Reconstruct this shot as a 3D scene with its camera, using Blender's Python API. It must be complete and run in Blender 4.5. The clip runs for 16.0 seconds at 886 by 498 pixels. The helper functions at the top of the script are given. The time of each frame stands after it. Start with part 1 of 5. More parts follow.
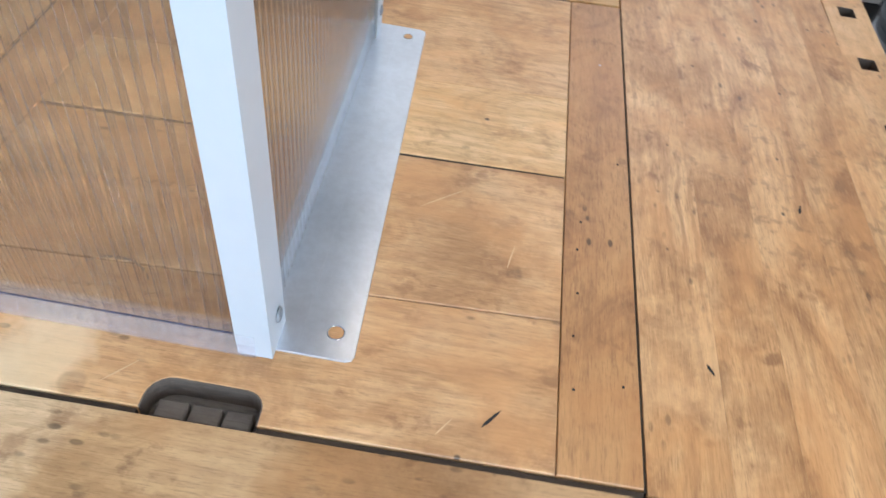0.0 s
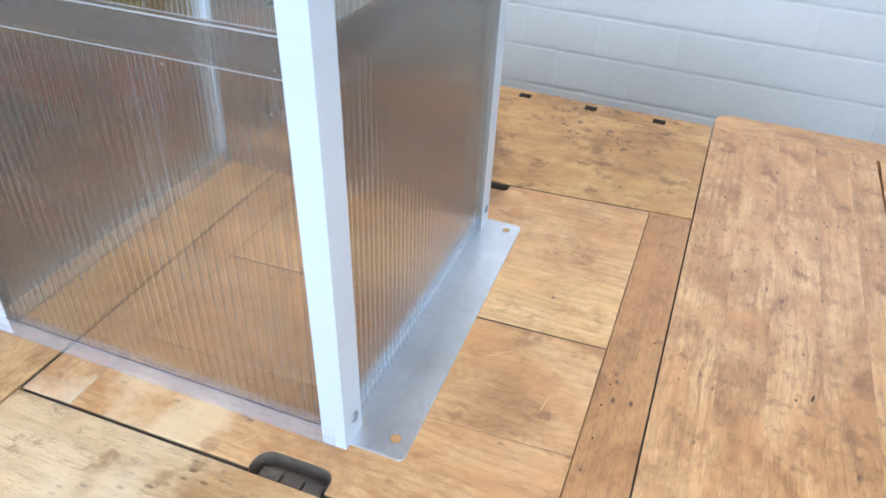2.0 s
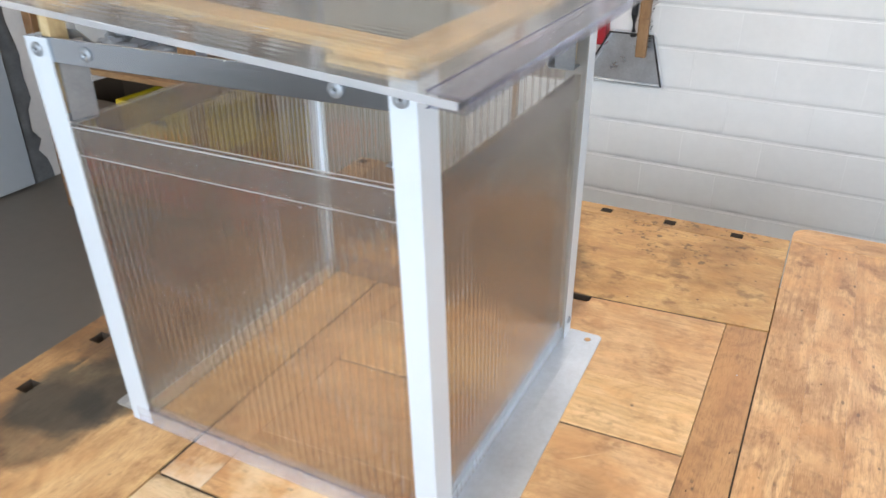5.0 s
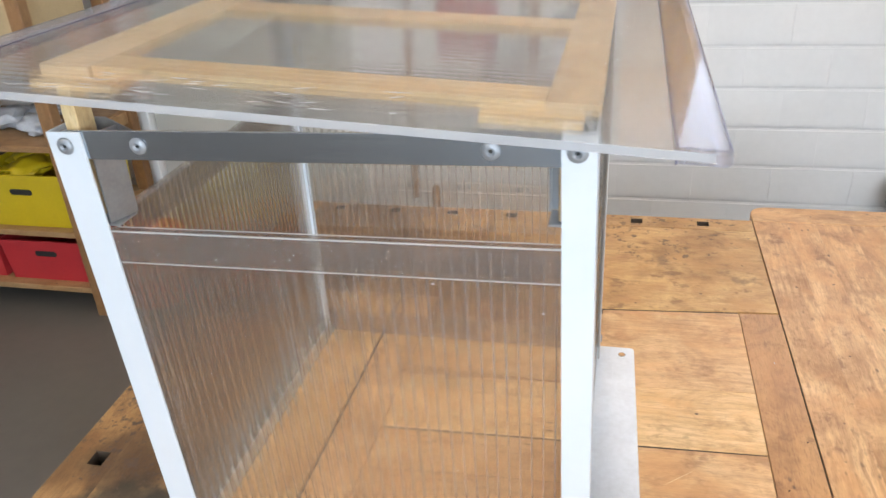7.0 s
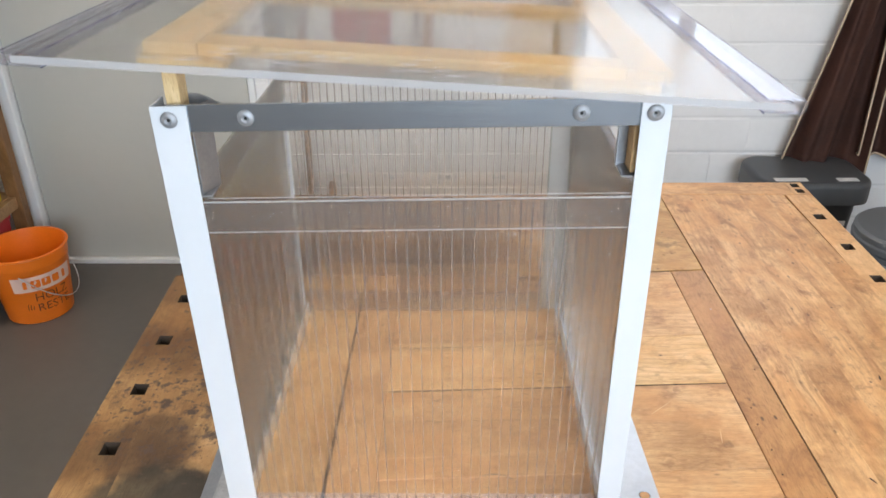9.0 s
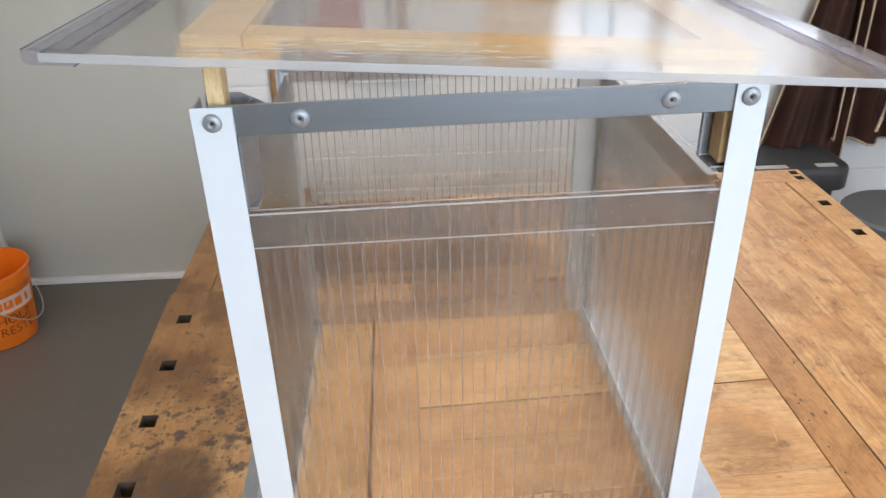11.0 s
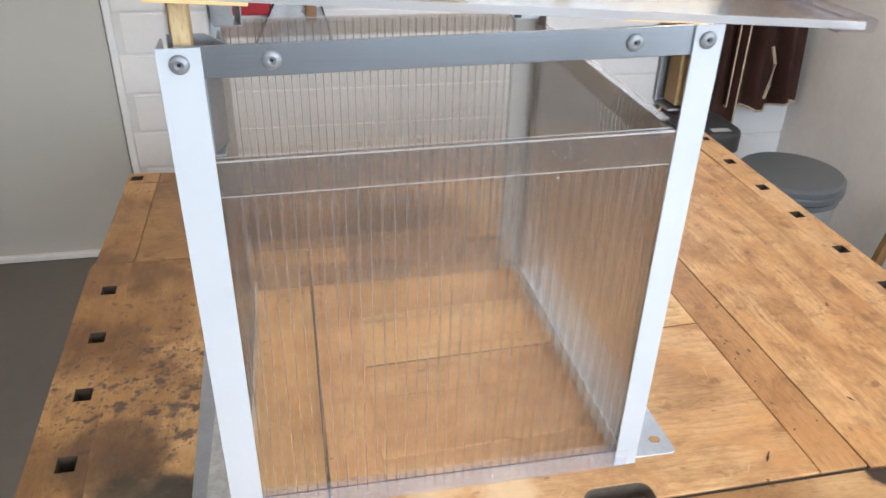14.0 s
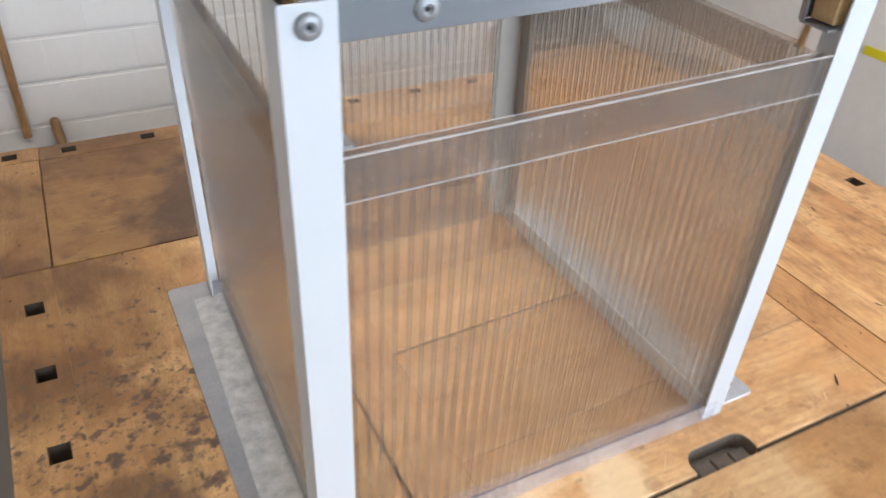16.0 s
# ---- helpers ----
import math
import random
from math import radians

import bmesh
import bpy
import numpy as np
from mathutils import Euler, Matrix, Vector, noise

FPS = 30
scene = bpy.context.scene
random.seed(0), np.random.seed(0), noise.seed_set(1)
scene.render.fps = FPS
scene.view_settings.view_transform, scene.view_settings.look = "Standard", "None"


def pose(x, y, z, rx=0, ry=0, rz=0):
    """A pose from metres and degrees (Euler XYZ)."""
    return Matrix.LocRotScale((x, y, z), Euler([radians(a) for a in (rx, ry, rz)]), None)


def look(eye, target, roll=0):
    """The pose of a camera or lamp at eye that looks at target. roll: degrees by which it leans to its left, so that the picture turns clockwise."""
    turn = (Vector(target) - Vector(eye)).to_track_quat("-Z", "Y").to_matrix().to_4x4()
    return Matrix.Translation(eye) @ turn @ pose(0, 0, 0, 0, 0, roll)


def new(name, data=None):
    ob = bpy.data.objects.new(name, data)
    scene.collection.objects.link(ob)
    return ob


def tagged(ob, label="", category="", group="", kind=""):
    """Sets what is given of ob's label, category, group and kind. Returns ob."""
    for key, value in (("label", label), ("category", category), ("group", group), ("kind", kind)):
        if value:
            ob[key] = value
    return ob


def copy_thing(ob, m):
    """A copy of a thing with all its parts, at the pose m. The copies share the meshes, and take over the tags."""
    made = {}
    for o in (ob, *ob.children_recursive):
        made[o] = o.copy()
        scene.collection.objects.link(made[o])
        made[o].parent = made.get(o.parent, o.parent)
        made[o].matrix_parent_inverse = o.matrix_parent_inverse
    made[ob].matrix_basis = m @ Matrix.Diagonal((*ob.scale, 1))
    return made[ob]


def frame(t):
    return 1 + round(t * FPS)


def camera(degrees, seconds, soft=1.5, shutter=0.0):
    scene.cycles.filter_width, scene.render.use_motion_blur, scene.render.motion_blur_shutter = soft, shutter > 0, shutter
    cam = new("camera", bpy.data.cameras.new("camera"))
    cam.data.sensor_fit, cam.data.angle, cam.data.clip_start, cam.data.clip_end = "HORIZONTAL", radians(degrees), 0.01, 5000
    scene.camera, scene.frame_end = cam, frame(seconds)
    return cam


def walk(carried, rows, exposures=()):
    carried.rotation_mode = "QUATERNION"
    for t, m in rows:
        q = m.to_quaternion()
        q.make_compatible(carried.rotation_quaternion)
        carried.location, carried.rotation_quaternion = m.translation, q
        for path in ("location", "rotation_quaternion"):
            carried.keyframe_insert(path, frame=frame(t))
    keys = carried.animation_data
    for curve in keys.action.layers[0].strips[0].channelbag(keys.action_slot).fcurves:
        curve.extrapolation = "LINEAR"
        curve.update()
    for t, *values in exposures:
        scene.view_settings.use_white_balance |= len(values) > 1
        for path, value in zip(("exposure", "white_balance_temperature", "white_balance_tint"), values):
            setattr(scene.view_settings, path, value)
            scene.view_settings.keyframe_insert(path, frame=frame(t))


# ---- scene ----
cam = camera(59.8, 16.0, shutter=0.4)
PATH = [
    (0, (0.11, -0.308, 1.244), (0.103, 1.054, -0.221), 9.8),
    (0.5, (0.156, -0.287, 1.241), (-0.041, 1.101, -0.186), 8.0),
    (1, (0.167, -0.332, 1.298), (-0.118, 1.155, -0.009), 5.7),
    (1.5, (0.181, -0.462, 1.347), (-0.178, 1.082, 0.129), 4.6),
    (2, (0.248, -0.455, 1.371), (-0.293, 1.095, 0.228), 3.3),
    (2.5, (0.339, -0.408, 1.378), (-0.338, 1.115, 0.273), 3.2),
    (3, (0.37, -0.383, 1.384), (-0.427, 1.101, 0.305), 2.7),
    (3.5, (0.373, -0.375, 1.389), (-0.507, 1.079, 0.335), 2.1),
    (4, (0.374, -0.386, 1.399), (-0.546, 1.068, 0.379), 1.2),
    (4.5, (0.336, -0.432, 1.413), (-0.566, 1.059, 0.433), 0.4),
    (5, (0.275, -0.53, 1.445), (-0.527, 1.045, 0.509), 0.0),
    (5.2, (0.251, -0.582, 1.456), (-0.515, 1.016, 0.529), -0.4),
    (7.3, (-0.052, -0.541, 1.468), (-0.415, 1.19, 0.536), -3.4),
    (7.5, (-0.095, -0.58, 1.479), (-0.405, 1.16, 0.541), -3.2),
    (8, (-0.152, -0.645, 1.499), (-0.331, 1.113, 0.562), -2.4),
    (8.5, (-0.171, -0.667, 1.509), (-0.254, 1.101, 0.578), -1.3),
    (9, (-0.194, -0.663, 1.471), (-0.221, 1.107, 0.541), -0.4),
    (9.2, (-0.204, -0.657, 1.456), (-0.224, 1.115, 0.529), -0.3),
    (11.3, (-0.322, -0.597, 1.446), (-0.178, 1.169, 0.517), -1.2),
    (11.5, (-0.34, -0.62, 1.447), (-0.15, 1.145, 0.526), -0.9),
    (12, (-0.362, -0.659, 1.459), (-0.084, 1.106, 0.56), 0.0),
    (12.5, (-0.367, -0.678, 1.464), (-0.037, 1.087, 0.584), 0.9),
    (13, (-0.36, -0.684, 1.466), (-0.003, 1.077, 0.588), 1.5),
    (13.5, (-0.363, -0.663, 1.451), (0.003, 1.08, 0.54), 1.7),
    (14, (-0.362, -0.607, 1.424), (-0.007, 1.099, 0.443), 1.3),
    (14.5, (-0.345, -0.469, 1.403), (-0.004, 1.195, 0.347), 0.4),
    (15, (-0.346, -0.379, 1.386), (-0.01, 1.235, 0.254), -1.4),
    (15.5, (-0.403, -0.349, 1.38), (0.101, 1.196, 0.213), -0.3),
    (16, (-0.55, -0.391, 1.393), (0.196, 1.066, 0.244), 2.0),
]
walk(cam, [(t, look(eye, target, roll)) for t, eye, target, roll in PATH],
     exposures=[(0, 0.05, 6150, 13), (0.5, 0.13, 5850, 12), (1.5, 0.25, 5850, 12), (2.5, 0.32, 6100, 11), (4, 0.34, 6550, 12), (5.2, 0.30, 6950, 15), (7.3, 0.30, 7150, 16), (12.5, 0.20, 7150, 17), (16, 0.24, 7050, 17)])

# ---- world, sun, large lights ----
scene.cycles.transparent_max_bounces = 40
BENCH = 0.764          # height of the bench top
WALL_Y, WALL_R, WALL_L, WALL_F, CEIL = 2.02, 1.57, -3.0, -3.4, 2.8

world = bpy.data.worlds.new("world")
scene.world = world
world.use_nodes = True
wn = world.node_tree.nodes
sky = wn.new("ShaderNodeTexSky")
sky.sky_type, sky.sun_disc, sky.sun_elevation, sky.sun_rotation = "NISHITA", False, radians(38), radians(200)
world.node_tree.links.new(sky.outputs[0], wn["Background"].inputs[0])
wn["Background"].inputs[1].default_value = 0.12


def area_lamp(name, m, sx, sy, watts, colour):
    data = bpy.data.lights.new(name, "AREA")
    data.shape, data.size, data.size_y, data.energy, data.color = "RECTANGLE", sx, sy, watts, colour
    ob = new(name, data)
    ob.matrix_world = m
    return ob


area_lamp("daylight_side", look((WALL_R + 0.08, -1.8, 1.7), (0, -0.6, 1.1)), 1.7, 1.3, 40, (0.68, 0.85, 1.0))
# daylight in the window openings behind the camera and high in the back wall
area_lamp("daylight_front", look((0.55, WALL_F + 0.12, 1.75), (0.1, 0, 1.2)), 1.8, 1.5, 100, (0.62, 0.815, 1.0))
area_lamp("daylight_back", look((0.69, WALL_Y + 0.1, 1.87), (0.69, 0, 1.2)), 1.3, 0.63, 6.6, (0.78, 0.90, 1.0))

# ---- materials ----


def nodes_of(name):
    m = bpy.data.materials.new(name)
    m.use_nodes = True
    return m, m.node_tree.nodes, m.node_tree.links, m.node_tree.nodes["Principled BSDF"]


def mapped(n, l, scale, shift=True):
    """Object coordinates at a scale, moved about for each object."""
    tc, mp = n.new("ShaderNodeTexCoord"), n.new("ShaderNodeMapping")
    l.new(tc.outputs["Object"], mp.inputs[0])
    mp.inputs["Scale"].default_value = scale
    if shift:
        oi, mu = n.new("ShaderNodeObjectInfo"), n.new("ShaderNodeMath")
        mu.operation, mu.inputs[1].default_value = "MULTIPLY", 37.0
        l.new(oi.outputs["Random"], mu.inputs[0])
        l.new(mu.outputs[0], mp.inputs["Location"])
    return mp.outputs[0]


def noise_tex(n, l, vec, scale, detail=4.0, rough=0.55, dist=0.0):
    t = n.new("ShaderNodeTexNoise")
    t.inputs["Scale"].default_value, t.inputs["Detail"].default_value = scale, detail
    t.inputs["Roughness"].default_value, t.inputs["Distortion"].default_value = rough, dist
    l.new(vec, t.inputs["Vector"])
    return t.outputs["Fac"]


def ramp(n, l, fac, stops):
    r = n.new("ShaderNodeValToRGB")
    e = r.color_ramp.elements
    while len(e) < len(stops):
        e.new(0.5)
    for el, (p, c) in zip(e, stops):
        el.position, el.color = p, (*c, 1) if len(c) == 3 else c
    l.new(fac, r.inputs[0])
    return r.outputs[0]


def mix(n, l, fac, a, b, how="MIX"):
    m = n.new("ShaderNodeMix")
    m.data_type, m.blend_type = "RGBA", how
    for slot, v in ((0, fac), (6, a), (7, b)):
        if isinstance(v, (int, float)):
            m.inputs[slot].default_value = v
        elif isinstance(v, tuple):
            m.inputs[slot].default_value = (*v, 1)
        else:
            l.new(v, m.inputs[slot])
    return m.outputs[2]


def bump(n, l, p, height, strength, dist=0.002):
    b = n.new("ShaderNodeBump")
    b.inputs["Strength"].default_value, b.inputs["Distance"].default_value = strength, dist
    l.new(height, b.inputs["Height"])
    l.new(b.outputs[0], p.inputs["Normal"])


def plain(name, colour, rough=0.5, metal=0.0, vary=0.12, scale=14.0, relief=0.1, spec=0.5):
    """Paint, plastic or metal with soft mottling at two scales and a fine relief."""
    m, n, l, p = nodes_of(name)
    v = mapped(n, l, (1, 1, 1))
    big, fine = noise_tex(n, l, v, scale), noise_tex(n, l, v, scale * 14, 3)
    dark = tuple(c * (1 - vary) for c in colour)
    light = tuple(min(1, c * (1 + vary * 0.6)) for c in colour)
    c1 = ramp(n, l, big, [(0.3, dark), (0.7, light)])
    l.new(mix(n, l, 0.25, c1, ramp(n, l, fine, [(0.35, dark), (0.65, light)])), p.inputs["Base Color"])
    p.inputs["Metallic"].default_value = metal
    p.inputs["Specular IOR Level"].default_value = spec
    rr = n.new("ShaderNodeMapRange")
    rr.inputs[3].default_value, rr.inputs[4].default_value = max(0.03, rough - 0.08), min(1, rough + 0.08)
    l.new(big, rr.inputs[0])
    l.new(rr.outputs[0], p.inputs["Roughness"])
    if relief:
        bump(n, l, p, fine, relief, 0.001)
    return m


def brushed(name, colour, along, rough, streak, metal=1.0, drawn=0.0):
    """Drawn or rolled metal with fine streaks along one axis and cloudy wear."""
    m, n, l, p = nodes_of(name)
    sc = tuple(1.5 if k == along else 60 for k in "xyz")
    lines = noise_tex(n, l, mapped(n, l, sc), 6.0, 5, 0.7)
    cloud = noise_tex(n, l, mapped(n, l, tuple(2 if k == along else 7 for k in "xyz")), 4.0, 5, 0.6)
    dark, light = tuple(c * (1 - streak) for c in colour), tuple(min(1, c * (1 + streak * 0.6)) for c in colour)
    col = ramp(n, l, lines, [(0.34, dark), (0.66, light)])
    col = mix(n, l, 0.5, col, ramp(n, l, cloud, [(0.32, dark), (0.68, light)]))
    l.new(col, p.inputs["Base Color"])
    p.inputs["Metallic"].default_value = metal
    rr = n.new("ShaderNodeMapRange")
    rr.inputs[3].default_value, rr.inputs[4].default_value = rough - 0.02, rough + 0.02
    l.new(lines, rr.inputs[0])
    l.new(rr.outputs[0], p.inputs["Roughness"])
    if drawn:
        fine = noise_tex(n, l, mapped(n, l, tuple(3 if k == along else 900 for k in "xyz")), 1.0, 2)
        bump(n, l, p, fine, 1.0, drawn)
    return m


def wood(name, pale, mid, dark, grain="x", rough=0.45, spots=0.5, stain=0.5, worn_shaded=(), scale=1.0, tones=1.0, figure=0.40, run=6.0):
    """Planed wood showing wear: long grain, cloudy stains, small dark dents; placed marks (x, y, radius, colour,
    strength, grit) of wear or painted shade, smooth where grit is 0, thinly strewn where it is below 0."""
    m, n, l, p = nodes_of(name)
    long, cross = 1.6 * scale, 22 * scale
    sc = {"x": (long, cross, cross), "y": (cross, long, cross), "z": (cross, cross, long)}[grain]
    v = mapped(n, l, sc)
    even = mapped(n, l, (1, 1, 1))
    soft = {"x": (run, 9, 9), "y": (9, run, 9), "z": (9, 9, run)}[grain]
    g1 = noise_tex(n, l, mapped(n, l, soft), 1.6 * scale, 7, 0.66, 1.1)
    g2 = noise_tex(n, l, v, 7.0, 6, 0.72, 0.2)
    col = ramp(n, l, g1, [(0.34, dark), (0.47, mid), (0.61, pale)])
    col = mix(n, l, 0.16, col, ramp(n, l, g2, [(0.38, dark), (0.60, pale)]))
    wv = n.new("ShaderNodeTexWave")
    wv.wave_type, wv.bands_direction = "BANDS", {"x": "Y", "y": "X", "z": "X"}[grain]
    for key, val in (("Scale", 7.0), ("Distortion", 3.0), ("Detail", 3.0), ("Detail Scale", 0.8)):
        wv.inputs[key].default_value = val
    l.new(mapped(n, l, {"x": (0.22, 1, 1), "y": (1, 0.22, 1), "z": (1, 1, 0.22)}[grain]), wv.inputs["Vector"])
    col = mix(n, l, ramp(n, l, wv.outputs["Fac"], [(0.62, (0, 0, 0)), (0.98, (0.20,) * 3)]), col, dark)
    fig = n.new("ShaderNodeTexWave")
    fig.wave_type, fig.bands_direction = "BANDS", {"x": "Y", "y": "X", "z": "X"}[grain]
    for key, val in (("Scale", 26.0 * scale), ("Distortion", 9.0), ("Detail", 4.0), ("Detail Scale", 0.55), ("Detail Roughness", 0.6)):
        fig.inputs[key].default_value = val
    l.new(mapped(n, l, {"x": (0.30, 1, 1), "y": (1, 0.30, 1), "z": (1, 1, 0.30)}[grain]), fig.inputs["Vector"])
    some = ramp(n, l, noise_tex(n, l, mapped(n, l, soft), 0.9, 3), [(0.42, (0.03,) * 3), (0.62, (figure,) * 3)])
    lines = mix(n, l, 1.0, ramp(n, l, fig.outputs["Fac"], [(0.50, (0, 0, 0)), (0.95, (1, 1, 1))]), some, "MULTIPLY")
    col = mix(n, l, lines, col, tuple(a * 0.5 + b * 0.4 for a, b in zip(dark, mid)))
    oi = n.new("ShaderNodeObjectInfo")
    tone = ramp(n, l, oi.outputs["Random"], [(0.0, tuple(0.97 - tones * k for k in (0.19, 0.27, 0.35))), (0.5, (0.96, 0.96, 0.96)), (1.0, tuple(0.97 + tones * k for k in (0.15, 0.13, 0.09)))])
    col = mix(n, l, 1.0, col, tone, "MULTIPLY")
    cloud = noise_tex(n, l, even, 7.0, 6, 0.68, 0.2)
    col = mix(n, l, ramp(n, l, cloud, [(0.49, (0, 0, 0)), (0.66, (stain,) * 3)]), col, tuple(c * k for c, k in zip(mid, (0.55, 0.45, 0.36))))
    blot = noise_tex(n, l, mapped(n, l, {"x": (0.75, 1, 1), "y": (1, 0.75, 1), "z": (1, 1, 0.75)}[grain]), 27.0, 5, 0.65, 0.15)
    col = mix(n, l, ramp(n, l, blot, [(0.575, (0, 0, 0)), (0.655, (min(1, stain) * 0.95,) * 3)]), col, tuple(c * k for c, k in zip(mid, (0.40, 0.29, 0.22))))
    pore = noise_tex(n, l, mapped(n, l, {"x": (32, 230, 230), "y": (230, 32, 230), "z": (230, 230, 32)}[grain]), 1.0, 4, 0.7)
    col = mix(n, l, ramp(n, l, pore, [(0.53, (0, 0, 0)), (0.68, (0.42,) * 3)]), col, tuple(c * 0.8 for c in dark))
    dash = noise_tex(n, l, mapped(n, l, {"x": (70, 760, 760), "y": (760, 70, 760), "z": (760, 760, 70)}[grain]), 1.0, 3, 0.6)
    col = mix(n, l, ramp(n, l, dash, [(0.54, (0, 0, 0)), (0.66, (0.45,) * 3)]), col, tuple(c * 0.75 for c in dark))
    col = mix(n, l, ramp(n, l, dash, [(0.30, (0.22,) * 3), (0.44, (0, 0, 0))]), col, tuple(min(1, c * 1.2) for c in pale))
    warm = noise_tex(n, l, mapped(n, l, {"x": (0.6, 1, 1), "y": (1, 0.6, 1), "z": (1, 1, 0.6)}[grain]), 16.0, 5, 0.6, 0.4)
    col = mix(n, l, ramp(n, l, warm, [(0.48, (0, 0, 0)), (0.66, (0.55,) * 3)]), col, tuple(min(1, c * k) for c, k in zip(mid, (1.06, 0.95, 0.85))))
    pale_rub = noise_tex(n, l, even, 5.3, 7, 0.75)
    col = mix(n, l, ramp(n, l, pale_rub, [(0.53, (0, 0, 0)), (0.66, (0.36,) * 3)]), col, tuple(min(1, c * k) for c, k in zip(pale, (1.2, 1.22, 1.25))))
    vo = n.new("ShaderNodeTexVoronoi")
    vo.inputs["Scale"].default_value, vo.inputs["Randomness"].default_value = 34.0, 1.0
    l.new(mapped(n, l, {"x": (0.8, 1, 1), "y": (1, 0.8, 1), "z": (1, 1, 0.8)}[grain]), vo.inputs["Vector"])
    pit = ramp(n, l, vo.outputs["Distance"], [(0.05, (1, 1, 1)), (0.085, (0, 0, 0))])
    sep = n.new("ShaderNodeSeparateColor")
    l.new(vo.outputs["Color"], sep.inputs[0])
    few = ramp(n, l, sep.outputs[0], [(1 - 0.45 * spots, (0, 0, 0)), (1 - 0.45 * spots + 0.02, (0.85,) * 3)])
    dots = mix(n, l, 1.0, pit, few, "MULTIPLY")
    vs = n.new("ShaderNodeTexVoronoi")
    vs.inputs["Scale"].default_value = 85.0
    l.new(mapped(n, l, {"x": (0.45, 1, 1), "y": (1, 0.45, 1), "z": (1, 1, 0.45)}[grain]), vs.inputs["Vector"])
    bunch = ramp(n, l, noise_tex(n, l, even, 9.0, 3), [(0.60 - 0.06 * spots, (0, 0, 0)), (0.68, (1, 1, 1))])
    speck = mix(n, l, 1.0, ramp(n, l, vs.outputs["Distance"], [(0.14, (0.8,) * 3), (0.22, (0, 0, 0))]), bunch, "MULTIPLY")
    col = mix(n, l, speck, col, tuple(c * 0.22 for c in dark))
    col = mix(n, l, dots, col, tuple(c * 0.12 for c in dark))
    here = n.new("ShaderNodeTexCoord").outputs["Object"]
    for x, y, r, c, amount, grit in worn_shaded:
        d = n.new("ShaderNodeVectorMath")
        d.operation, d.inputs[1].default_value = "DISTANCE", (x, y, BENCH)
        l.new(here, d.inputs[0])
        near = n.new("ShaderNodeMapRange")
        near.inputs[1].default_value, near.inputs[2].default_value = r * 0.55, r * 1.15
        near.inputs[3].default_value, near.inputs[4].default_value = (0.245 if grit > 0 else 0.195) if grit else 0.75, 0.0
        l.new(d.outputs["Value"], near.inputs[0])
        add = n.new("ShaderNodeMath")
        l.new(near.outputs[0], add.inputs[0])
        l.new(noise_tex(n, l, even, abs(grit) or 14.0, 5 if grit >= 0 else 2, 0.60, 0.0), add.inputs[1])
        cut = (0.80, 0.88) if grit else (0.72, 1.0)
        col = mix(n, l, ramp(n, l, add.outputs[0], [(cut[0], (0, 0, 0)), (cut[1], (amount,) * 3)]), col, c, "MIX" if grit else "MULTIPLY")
    l.new(col, p.inputs["Base Color"])
    rr = n.new("ShaderNodeMapRange")
    rr.inputs[3].default_value, rr.inputs[4].default_value = rough - 0.13, rough + 0.12
    l.new(cloud, rr.inputs[0])
    l.new(rr.outputs[0], p.inputs["Roughness"])
    p.inputs["Specular IOR Level"].default_value = 0.6
    bump(n, l, p, mix(n, l, 1.0, mix(n, l, 0.5, g2, pore), dots, "SUBTRACT"), 0.30, 0.0012)
    return m


